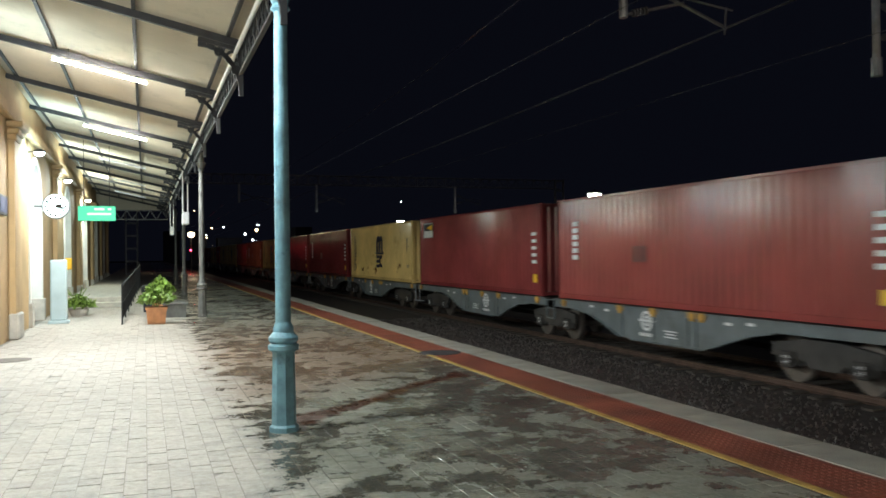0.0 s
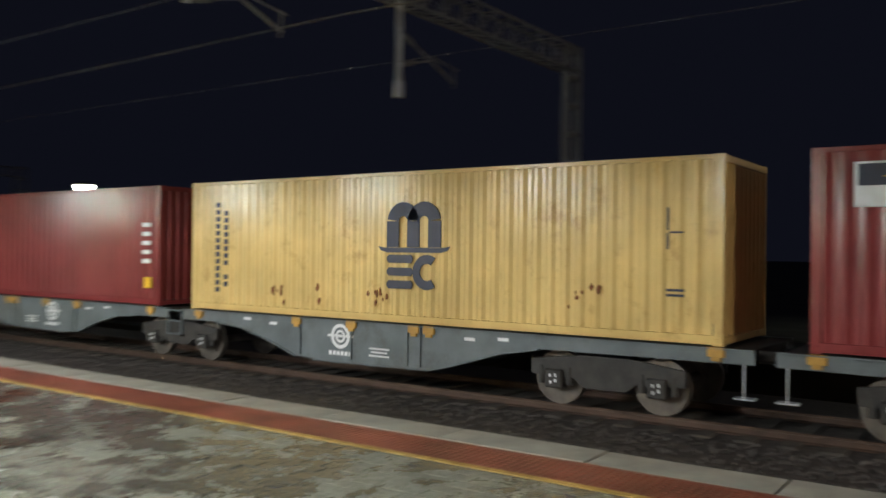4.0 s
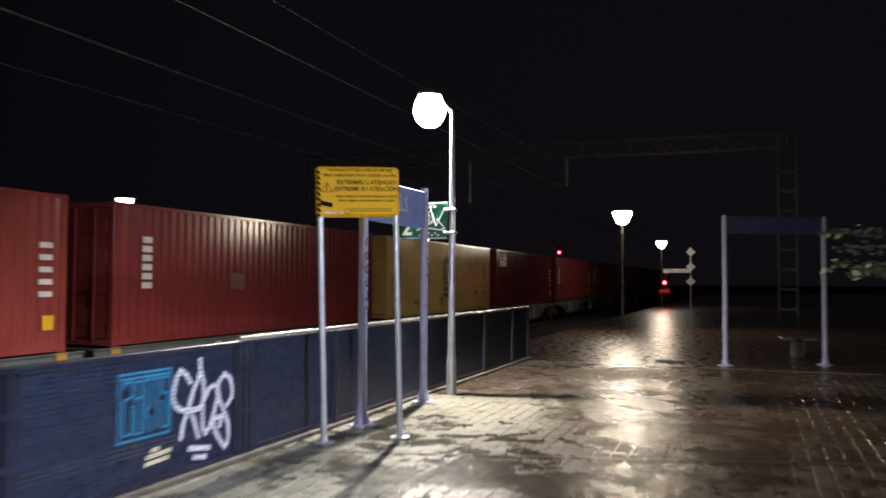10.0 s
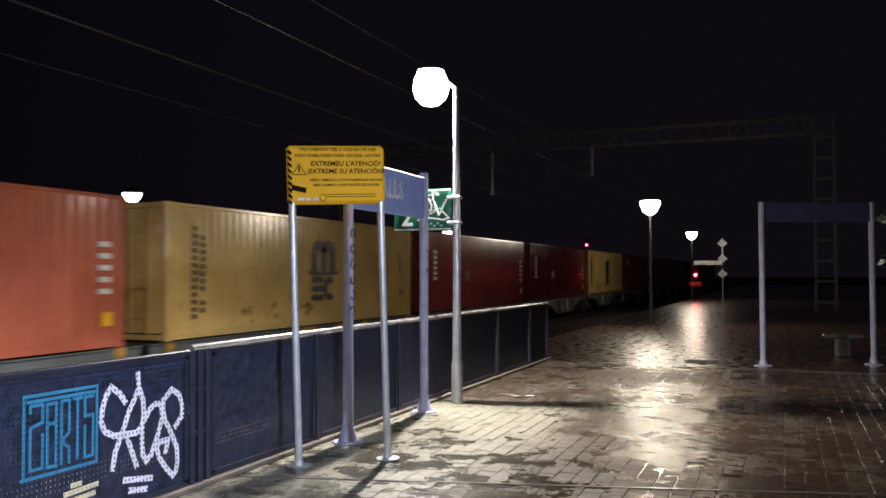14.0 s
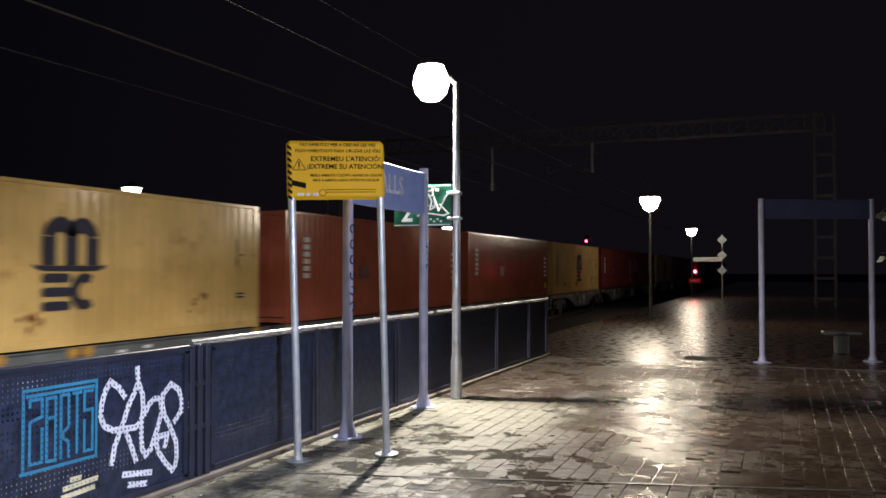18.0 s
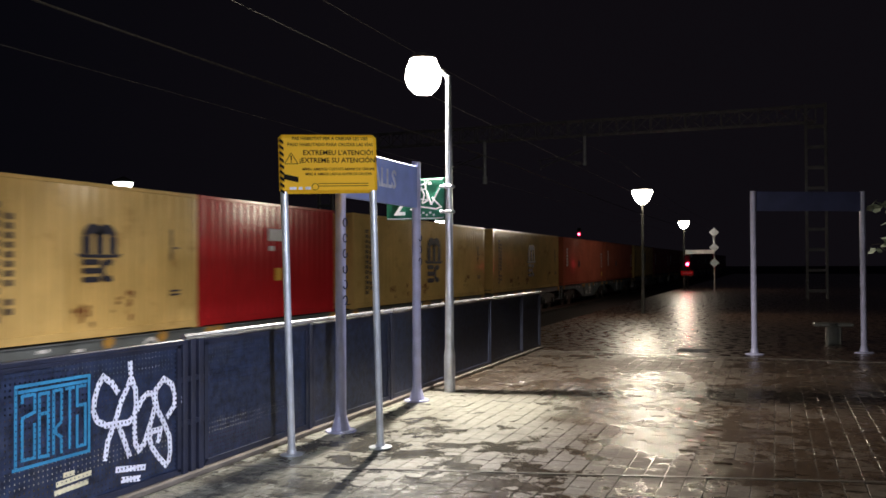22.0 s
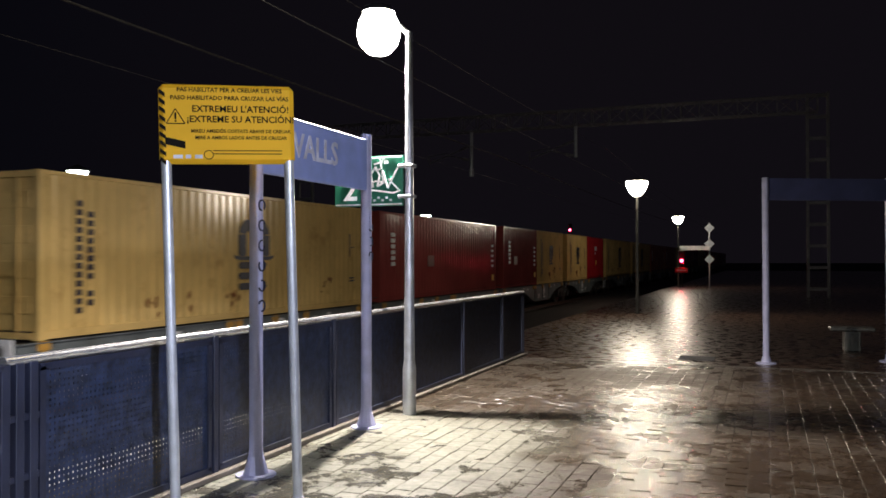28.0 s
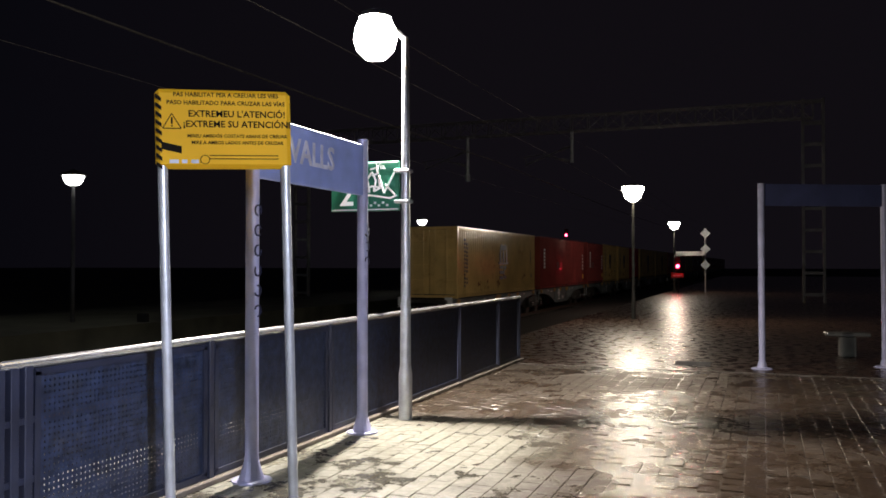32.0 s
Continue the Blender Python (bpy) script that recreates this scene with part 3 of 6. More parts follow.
def container(name, m, length, label, height=CONTAINER_H):
    e = thing(name, label=label, category="shipping container", group="containers on the freight train")
    w = 1.219
    for side, nm in ((-1, "side_panel"), (1, "side_panel")):
        bm = B()
        corrugated(bm, side * (w - 0.012), 0.16, length - 0.16, 0.15, height - 0.07, 0.036, side=side)
        part(nm, bm, m, e)
        bm = B()
        box(bm, side * w, 0.1, 0.02, side * (w - 0.06), length - 0.1, 0.16, 0.006)
        part("bottom_rail", bm, m, e)
        bm = B()
        box(bm, side * w, 0.1, height - 0.075, side * (w - 0.06), length - 0.1, height - 0.005, 0.006)
        part("top_rail", bm, m, e)
        for y in (0, length - 0.15):
            bm = B()
            box(bm, side * w, y, 0.1, side * (w - 0.13), y + 0.15, height - 0.1, 0.01)
            part("corner_post", bm, m, e)
            for z in (0, height - 0.118):
                bm = B()
                box(bm, side * (w + 0.003), y - 0.003 if y == 0 else y - 0.01, z, side * (w - 0.16), y + 0.16 if y == 0 else y + 0.153, z + 0.118, 0.008)
                part("corner_casting", bm, m, e)
    bm = B()
    box(bm, -w + 0.05, 0.05, height - 0.04, w - 0.05, length - 0.05, height - 0.015)
    part("roof_panel", bm, m, e)
    bm = B()
    box(bm, -w + 0.05, 0.05, 0.08, w - 0.05, length - 0.05, 0.15)
    part("floor_panel", bm, M_BOGIE, e)
    bm = B()
    corrugated(bm, 0.02, -w + 0.12, w - 0.12, 0.12, height - 0.1, 0.045, 0.25, -1)
    bmesh.ops.transform(bm, matrix=Matrix.Rotation(radians(90), 4, "Z"), verts=bm.verts[:])
    part("end_panel", bm, m, e)
    for nm, y, z in (("end_header", 0, height - 0.12), ("end_sill", 0, 0.02), ("door_header", length - 0.09, height - 0.12), ("door_sill", length - 0.09, 0.02)):
        bm = B()
        box(bm, -w + 0.1, y, z, w - 0.1, y + 0.09, z + 0.11, 0.006)
        part(nm, bm, m, e)
    for sx in (-1, 1):
        bm = B()
        box(bm, sx * 0.01, length - 0.07, 0.16, sx * (w - 0.13), length - 0.02, height - 0.13, 0.01)
        door = part("door", bm, m, e)
        for z in (0.45, 1.05, 1.65, 2.25):
            bm = B()
            box(bm, sx * 0.06, length - 0.022, z, sx * (w - 0.2), length - 0.006, z + 0.3, 0.006)
            part("door_rib", bm, m, door)
        for rx in (0.25, 0.75):
            bm = B()
            rod(bm, (sx * rx, length + 0.012, 0.1), (sx * rx, length + 0.012, height - 0.1), 0.017, seg=8)
            box(bm, sx * rx - 0.02, length, 1.1, sx * rx + 0.25, length + 0.03, 1.13)
            part("lock_rod", bm, m, door, "painted locking rod")
    return e


def decal(e, name, shapes, material, label=""):
    """Flat plates on the platform side, one part each; shapes are outlines in length and height."""
    for s in shapes[:-1]:
        bm = B()
        prism(bm, s, "x", -1.224, -1.2075)
        part(name, bm, material, e, label)
    shapes = shapes[-1:]
    bm = B()
    for s in shapes:
        prism(bm, s, "x", -1.224, -1.2075)
    return part(name, bm, material, e, label)


def rect(y, z, w, h):
    return [(y, z), (y + w, z), (y + w, z + h), (y, z + h)]


def ring(bm, y, z, r, t, x0=-1.224, x1=-1.2075, a0=0, a1=360, n=20):
    """One band, closed when it goes all the way round."""
    whole = a1 - a0 >= 360
    rows = []
    for k in range(n + (0 if whole else 1)):
        w = radians(a0 + (a1 - a0) * k / n)
        rows.append([bm.verts.new((xx, y + q * math.cos(w), z + q * math.sin(w))) for xx, q in ((x0, r), (x0, r - t), (x1, r - t), (x1, r))])
    for k in range(n):
        p, q = rows[k], rows[(k + 1) % len(rows)]
        for i in range(4):
            bm.faces.new((p[i], q[i], q[(i + 1) % 4], p[(i + 1) % 4]))
    if not whole:
        bm.faces.new(rows[0])
        bm.faces.new(rows[-1][::-1])
    bmesh.ops.recalc_face_normals(bm, faces=bm.faces[:])


def yellow_marks(e, length):
    """The dark emblem in the middle and the columns of small bars near the rear end."""
    c = length * 0.475
    bm = B()
    for k in (-1, 0, 1):
        prism(bm, rect(k * 0.49 - 0.145, 1.45, 0.29, 0.5), "x", -1.224, -1.2075)
    for k in (-1, 1):
        ring(bm, k * 0.245, 1.93, 0.38, 0.27, a0=8, a1=172, n=12)
    prism(bm, [(-0.62, 1.35), (0.62, 1.35), (0.78, 1.39), (0.84, 1.47), (0.7, 1.445), (-0.7, 1.445), (-0.84, 1.47), (-0.78, 1.39)], "x", -1.223, -1.2075)
    for k in range(3):
        z = 0.66 + k * 0.245
        prism(bm, [(0.05, z), (0.58, z), (0.63, z + 0.05), (0.63, z + 0.11), (0.58, z + 0.16), (0.05, z + 0.16), (0.01, z + 0.11), (0.01, z + 0.05)], "x", -1.224, -1.2075)
    ring(bm, -0.32, 0.985, 0.33, 0.17, a0=-125, a1=125, n=16)
    k = 1.0 if length > 8 else 0.66
    bmesh.ops.transform(bm, matrix=Matrix.Translation((0, c, 1.5 - 1.5 * k + (0.1 if k < 1 else 0))) @ Matrix.Diagonal((1, k, k, 1)), verts=bm.verts[:])
    part("emblem", bm, M_NAVY, e, "dark navy painted emblem")
    if length > 5:
        decal(e, "lettering_bar", [rect(length - 0.95, 0.42 + k * 0.158, 0.115, 0.105) for k in range(13)] + [rect(length - 1.22, 0.55 + k * 0.158, 0.115, 0.105) for k in range(11) if k != 2], M_NAVY)
    decal(e, "small_mark", [rect(0.85, 1.75, 0.03, 0.35), rect(0.85, 1.45, 0.03, 0.25), rect(0.62, 1.7, 0.22, 0.03), rect(0.6, 0.72, 0.28, 0.04), rect(0.6, 0.8, 0.28, 0.04)], M_NAVY)
    rust = [rect(length - 2.7, 0.3, 0.1, 0.32), rect(length - 3.0, 0.25, 0.05, 0.12), rect(length - 4.0, 0.3, 0.05, 0.2), rect(length * 0.53, 0.32, 0.09, 0.22), rect(length * 0.55, 0.3, 0.03, 0.5),
            rect(2.0, 0.5, 0.06, 0.1), rect(2.4, 0.42, 0.05, 0.22)]
    r = random.Random(4)
    for q in rust:
        y, z = q[0]
        if not 0.2 < y < length - 0.4:
            continue
        for k in range(4):
            cy, cz, w, h = y + r.gauss(0, 0.09), z + r.uniform(0, 0.35), r.uniform(0.015, 0.05), r.uniform(0.03, 0.12)
            bm = B()
            prism(bm, [(cy + w * r.uniform(0.5, 1) * math.cos(a), cz + h * r.uniform(0.5, 1) * math.sin(a)) for a in (0, 0.8, 1.6, 2.3, 3.1, 3.9, 4.7, 5.5)], "x", -1.2238 + 0.0002 * k, -1.2075)
            part("rust_scar", bm, M_RUST, e, "brown rust smudge")


M_RUST = mat("rust", (0.22, 0.075, 0.02), 0.85, vary=0.5, scale=30)


def red_marks(e, length, plate=False, bars=True):
    if bars:
        decal(e, "lettering_bar", [rect(length - 1.15, 1.15 + k * 0.19, 0.3, 0.13) for k in range(6)], M_WHITE)
    decal(e, "data_bar", [rect(0.35, 1.9 - k * 0.22, 0.3, 0.1) for k in range(5)], M_WHITE)
    decal(e, "yellow_label", [rect(0.3, 0.42, 0.26, 0.26)], M_LABEL, "yellow sticker")
    if bars:
        decal(e, "dark_patch", [rect(length * 0.62, 1.1, 0.62, 0.4)], M_CRD)
    if plate:
        decal(e, "name_plate", [rect(length - 1.75, 2.05, 1.2, 0.62)], M_WHITE, "white plate")
        decal(e, "plate_wedge", [[(length - 1.75, 2.34), (length - 0.6, 2.34), (length - 0.6, 2.64), (length - 1.75, 2.64)]], M_NAVY).location.x = -0.004
        decal(e, "plate_stripe", [[(length - 1.72, 2.36), (length - 0.9, 2.46), (length - 1.72, 2.6)]], M_LABEL).location.x = -0.008


M_LABEL = mat("label_yellow", (0.9, 0.5, 0.02), 0.5, vary=0.1)
M_CRD = mat("container_dark_patch", (0.13, 0.025, 0.02), 0.5, vary=0.2)


def wheelset(bm, y):
    for sx in (-0.8355, 0.8355):
        rod(bm, (sx - 0.065, y, RAIL - DECK + 0.46), (sx + 0.065, y, RAIL - DECK + 0.46), 0.46, seg=24)
    rod(bm, (-1.0, y, RAIL - DECK + 0.46), (1.0, y, RAIL - DECK + 0.46), 0.08, seg=10)


def bogie(e, y):
    bm = B()
    zc = RAIL - DECK + 0.46
    for sx in (-1.05, 1.05):
        prism(bm, [(y - 1.35, zc + 0.05), (y - 1.35, zc + 0.3), (y - 0.4, zc + 0.42), (y + 0.4, zc + 0.42), (y + 1.35, zc + 0.3), (y + 1.35, zc + 0.05),
                   (y + 0.55, zc + 0.02), (y + 0.35, zc - 0.12), (y - 0.35, zc - 0.12), (y - 0.55, zc + 0.02)], "x", sx - 0.05, sx + 0.05)
        for yy in (y - 0.9, y + 0.9):
            box(bm, sx - 0.13, yy - 0.16, zc - 0.16, sx + 0.13, yy + 0.16, zc + 0.16, 0.03)
            for dy in (-0.26, 0.26):
                rod(bm, (sx, yy + dy, zc - 0.1), (sx, yy + dy, zc + 0.2), 0.07, seg=10)
    box(bm, -1.0, y - 0.25, zc, 1.0, y + 0.25, zc + 0.4)
    b = part("bogie", bm, M_BOGIE, e, "dark greasy two-axle bogie")
    for yy in (y - 0.9, y + 0.9):
        bm = B()
        wheelset(bm, yy)
        part("wheelset", bm, M_WHEEL, b, smooth=True)
        bm = B()
        for dy, dz in ((-0.05, 0.06), (0.05, 0.05), (-0.05, -0.03), (0.04, -0.06)):
            box(bm, -1.186, yy + dy - 0.018, zc + dz - 0.025, -1.18, yy + dy + 0.018, zc + dz + 0.025)
        part("axlebox_mark", bm, M_WHITE, b)


def wagon(front_unit):
    """One half of an articulated flat wagon; y = 0 is its container's front end."""
    e = thing("container_wagon", label="grey fish-bellied container flat wagon half on dark bogies", category="freight wagon", group="wagons of the freight train")
    L = 12.19
    flip = (lambda y: y) if front_unit else (lambda y: L - y)

    def sill(pts):
        return [(flip(y), z) for y, z in pts]
    for sx in (-1, 1):
        bm = B()
        prism(bm, sill([(-0.45, 0), (-0.45, -0.22), (3.1, -0.24), (3.9, -0.38), (4.9, -0.68), (5.4, -0.8), (8.3, -0.83), (8.8, -0.8), (9.7, -0.5), (10.5, -0.3), (11.3, -0.24), (12.5, -0.24), (12.5, 0)]), "x", sx * 1.2, sx * 1.17)
        s = part("side_sill", bm, M_WAGON, e)
        bm = B()
        for a, b in (((-0.45, 0.0), (12.5, 0.0)), ((3.1, -0.24), (3.9, -0.38)), ((3.9, -0.38), (4.9, -0.68)), ((4.9, -0.68), (5.4, -0.8)), ((5.4, -0.8), (8.3, -0.83)), ((8.8, -0.8), (9.7, -0.5)), ((9.7, -0.5), (10.5, -0.3)), ((10.5, -0.3), (11.3, -0.24))):
            bar(bm, (sx * 1.2, flip(a[0]), a[1] - 0.01), (sx * 1.2, flip(b[0]), b[1] - 0.01), 0.11, 0.025)
        for y in (5.6, 5.9, 7.3, 8.7):
            box(bm, sx * 1.205, flip(y) - 0.012, -0.76, sx * 1.235, flip(y) + 0.012, -0.03)
        part("flange", bm, M_WAGON, s)
    for y in (0.1, 5.4, 5.75, 7.3, 8.8, 11.9):
        bm = B()
        box(bm, -1.255, flip(y) - 0.13, -0.14, -1.2, flip(y) + 0.13, 0.012, 0.012)
        box(bm, -1.25, flip(y) - 0.07, -0.2, -1.2, flip(y) + 0.07, -0.13, 0.008)
        part("container_lock", bm, M_ORANGE, e, "ochre yellow folding container lock")
    bm = B()
    box(bm, -1.17, flip(-0.4), -0.16, 1.17, flip(12.4), -0.02)
    for y in range(13):
        box(bm, -1.17, y - 0.06, -0.2, 1.17, y + 0.06, -0.06)
    box(bm, -0.25, 1.5, -0.55, 0.25, 10.6, -0.1)
    part("underframe", bm, M_BOGIE, e)
    bogie(e, flip(1.95))
    if front_unit:
        bogie(e, 12.79)
        bm = B()
        for z in (-0.05, -0.3, -0.6):
            bar(bm, (-1.2, 12.55, z), (-1.2, 13.05, z), 0.05, 0.03)
        for y in (12.55, 13.05):
            bar(bm, (-1.2, y, -0.02), (-1.2, y, -0.62), 0.05, 0.03)
        part("step", bm, M_WAGON, e)
    yb = flip(-0.45)
    sgn = -1 if front_unit else 1
    for x in (-0.875, 0.875):
        bm = B()
        rod(bm, (x, yb, -0.12), (x, yb + sgn * 0.25, -0.12), 0.1)
        part("buffer", bm, M_BOGIE, e, smooth=True)
    bm = B()
    bar(bm, (-1.17, flip(-0.3), 0), (-1.17, flip(-0.3), -0.72), 0.035, 0.02)
    box(bm, -1.22, flip(-0.45), -0.74, -1.0, flip(-0.15), -0.72)
    part("foot_step", bm, M_GALV, e, "pale steel foot step")
    # painted roundel and data bars on the belly
    bm = B()
    ring(bm, flip(7.6), -0.32, 0.25, 0.07, -1.207, -1.2)
    ring(bm, flip(7.6), -0.32, 0.13, 0.05, -1.207, -1.2, n=14)
    prism(bm, rect(flip(7.6) - 0.34, -0.34, 0.68, 0.05), "x", -1.2065, -1.2)
    for k in range(6):
        prism(bm, rect(flip(7.6) - 0.3 + k * 0.105, -0.7, 0.075, 0.08), "x", -1.207, -1.2)
    part("roundel", bm, M_WHITE, e, "white painted roundel over a row of bars")
    spots = [(flip(6.6) - 0.25 + 0.05 * (k % 2), -0.52 - k * 0.07, 0.5 - 0.1 * (k % 2), 0.03) for k in range(3)]
    spots += [(flip(y), z, 0.22, 0.06) for y, z in ((3.7, -0.16), (4.4, -0.2), (10.2, -0.14), (9.4, -0.2))]
    for q in spots:
        bm = B()
        prism(bm, rect(*q), "x", -1.207, -1.2)
        part("stencil_bar", bm, M_WHITE, e, "white stencilled bar")
    return e


PITCH = 13.4
#  index, length, colour, start along the train
TRAIN = []
for k, c in ((-7, "r"), (-6, "b"), (-5, "r"), (-4, "b"), (-3, "r"), (-2, "b"), (-1, "p"), (0, "y"), (1, "r"), (2, "b"), (3, "y"), (4, "o"), (5, "o"), (6, "y"), (7, "y"), (10, "b"), (11, "z")):
    TRAIN.append((k * PITCH, 12.19, c))
TRAIN += [(8 * PITCH, 6.06, "s"), (8 * PITCH + 6.13, 6.06, "y"), (9 * PITCH, 6.06, "y"), (9 * PITCH + 6.13, 6.06, "b")]
PROTO, MOVING = {}, []
KINDS = {"r": (M_CR, "dark red corrugated steel shipping container with white bars"), "b": (M_CB, "brick-red corrugated steel shipping container with a darker patch"),
         "o": (M_CO, "faded orange-red corrugated steel shipping container with white bars"), "p": (M_CR, "dark red corrugated container with a white name plate"), "y": (M_CY, "weathered yellow corrugated shipping container with a navy emblem"),
         "z": (M_CY, "weathered yellow corrugated container at the tail of the train"), "s": (M_CS, "short bright red corrugated shipping container")}
for s, L, c in TRAIN:
    key = (L, c)
    if key not in PROTO:
        m, lab = KINDS[c]
        e = container("shipping_container", m, L, lab if L > 8 or c == "s" else "short " + lab)
        if c in "yz":
            yellow_marks(e, L)
        elif c == "s":
            decal(e, "name_bar", [rect(2.6, 1.95, 0.75, 0.3), rect(3.1, 1.7, 0.22, 0.12)], M_WHITE)
            decal(e, "yellow_label", [rect(2.75, 0.95, 0.3, 0.32)], M_LABEL)
        else:
            red_marks(e, L, plate=c == "p", bars=c != "p")
        PROTO[key] = e
    else:
        e = copy_thing(PROTO[key], pose(0, 0, 0))
    MOVING.append((e, s, DECK + 0.02))
WAGONS = {}
for k in range(-7, 12):
    front_unit = k % 2 == 0
    if front_unit not in WAGONS:
        e = WAGONS[front_unit] = wagon(front_unit)
    else:
        e = copy_thing(WAGONS[front_unit], pose(0, 0, 0))
    if k == 11:
        for x in (-1.0, 1.0):
            bm = B()
            box(bm, x - 0.16, 12.64, -0.34, x + 0.16, 12.68, 0.08, 0.01)
            part("tail_plate", bm, M_WHITE, e, "white tail marker plate")
    MOVING.append((e, k * PITCH, DECK))

# ---------------------------------------------------------------- the fence along the platform
FENCE_X = 4.25
POSTS = [-0.22, -0.44, -2.9, -3.01, -3.12, -5.78, -5.88, -5.98, -7.75, -9.7, -11.65, -13.6, -15.5, -16.75]
PANELS = [(-0.47, -2.85), (-3.17, -5.73), (-6.03, -7.7), (-7.8, -9.65), (-9.75, -11.6), (-11.7, -13.55), (-13.65, -15.45), (-15.55, -16.7)]
M_PERF = mat("perforated_navy_sheet", (0.018, 0.028, 0.062), 0.45, vary=0.6, scale=12, bump=0.3, stain=(0.06, 0.064, 0.075), stain_amount=0.55, stain_scale=5)


def perforate(m, pitch, hole):
    n, l = m.node_tree.nodes, m.node_tree.links
    tc = n.new("ShaderNodeTexCoord")
    mp = n.new("ShaderNodeVectorMath")
    mp.operation = "SCALE"
    mp.inputs["Scale"].default_value = 1 / pitch
    l.new(tc.outputs["Object"], mp.inputs[0])
    fr = n.new("ShaderNodeVectorMath")
    fr.operation = "FRACTION"
    l.new(mp.outputs[0], fr.inputs[0])
    sx = n.new("ShaderNodeSeparateXYZ")
    l.new(fr.outputs[0], sx.inputs[0])
    outs = []
    for ax in ("Y", "Z"):
        a = n.new("ShaderNodeMath")
        a.operation = "COMPARE"
        a.inputs[1].default_value, a.inputs[2].default_value = 0.5, hole / 2
        l.new(sx.outputs[ax], a.inputs[0])
        outs.append(a)
    mu = n.new("ShaderNodeMath")
    mu.operation = "MULTIPLY"
    l.new(outs[0].outputs[0], mu.inputs[0])
    l.new(outs[1].outputs[0], mu.inputs[1])
    iv = n.new("ShaderNodeMath")
    iv.operation = "SUBTRACT"
    iv.inputs[0].default_value = 1
    l.new(mu.outputs[0], iv.inputs[1])
    l.new(iv.outputs[0], n["Principled BSDF"].inputs["Alpha"])


M_RAILTOP = mat("polished_steel", (0.75, 0.76, 0.78), 0.22, metal=0.85, vary=0.1, scale=6, bump=0.05)
perforate(M_PERF, 0.037, 0.4)
for m_ in (M_VIOLET, M_CYAN, M_CREAM):
    perforate(m_, 0.037, 0.3)
perforate(M_SPRAY, 0.037, 0.44)
fence = thing("fence", label="navy perforated sheet-steel fence with graffiti along the platform", category="fence", kind="structure")
for y in POSTS:
    bm = B()
    box(bm, FENCE_X - 0.03, y - 0.03, 0, FENCE_X + 0.03, y + 0.03, 1.12, 0.004)
    part("post", bm, M_FENCE, fence)
bm = B()
rod(bm, (FENCE_X, -5.78, 1.135), (FENCE_X, -16.8, 1.135), 0.03, seg=16)
part("top_rail", bm, M_RAILTOP, fence, "bare steel top rail, shining in the lamp light")
bm = B()
box(bm, FENCE_X - 0.03, -5.77, 1.085, FENCE_X + 0.03, -0.18, 1.125, 0.008)
part("top_bar", bm, M_FENCE, fence, "dark painted top bar")
bm = B()
for z in (0.45, 0.8):
    for a, b in ((-2.85, -3.17), (-5.73, -6.03)):
        bar(bm, (FENCE_X, a, z), (FENCE_X, b, z), 0.04, 0.04)
part("link_bar", bm, M_FENCE, fence)
PANEL_OBS = []
for a, b in PANELS:
    bm = B()
    box(bm, FENCE_X - 0.004, b + 0.04, 0.1, FENCE_X + 0.004, a - 0.04, 1.06)
    p = part("panel", bm, M_PERF, fence)
    bm = B()
    for z in (0.08, 1.08):
        bar(bm, (FENCE_X, a, z), (FENCE_X, b, z), 0.045, 0.045)
    for y in (a - 0.02, b + 0.02):
        bar(bm, (FENCE_X, y, 0.08), (FENCE_X, y, 1.08), 0.045, 0.045)
    part("panel_frame", bm, M_FENCE, p)
    PANEL_OBS.append(p)
bm = B()
box(bm, FENCE_X - 0.06, -16.9, 0, FENCE_X + 0.14, -0.1, 0.05, 0.01)
solid("fence_kerb", bm, M_SLEEPER, kind="structure", label="low concrete kerb under the fence", category="kerb")


def strokes(name, lines, width, parent, material, label, drop=0.0):
    """Sprayed strokes on the fence's platform face, each a mitred ribbon; lines of (y, z)."""
    bm = B()
    for k, ln in enumerate(lines):
        pts = [Vector((y, z - drop)) for y, z in ln]
        x = FENCE_X - 0.0105 + 0.001 * bool(drop) - 0.0003 * (k % 9)
        rows = []
        for i, p in enumerate(pts):
            a = (p - pts[i - 1]).normalized() if i else None
            b = (pts[i + 1] - p).normalized() if i + 1 < len(pts) else None
            if a and b:
                d = a + b if (a + b).length > 0.3 else a
                d = d.normalized()
                wide = width / 2 / max(0.6, d.dot(a))
            else:
                d, wide = a or b, width / 2
                p = p + d * width * (0.35 if a else -0.35)
            n = Vector((-d.y, d.x)) * wide
            rows.append([bm.verts.new((xx, q.x, q.y)) for xx in (x, x + 0.004) for q in (p - n, p + n)])
        for p, q in zip(rows, rows[1:]):
            for i, j in ((0, 1), (1, 3), (3, 2), (2, 0)):
                bm.faces.new((p[i], p[j], q[j], q[i]))
        bm.faces.new([rows[0][i] for i in (0, 1, 3, 2)])
        bm.faces.new([rows[-1][i] for i in (0, 2, 3, 1)])
    bmesh.ops.recalc_face_normals(bm, faces=bm.faces[:])
    return part(name, bm, material, parent, label)


def in_box(y0, z0, w, h, lines):
    """Unit strokes (u from the left as seen from the platform, v up) set into a box; left is towards +y."""
    return [[(y0 - u * w, z0 + v * h) for u, v in ln] for ln in lines]


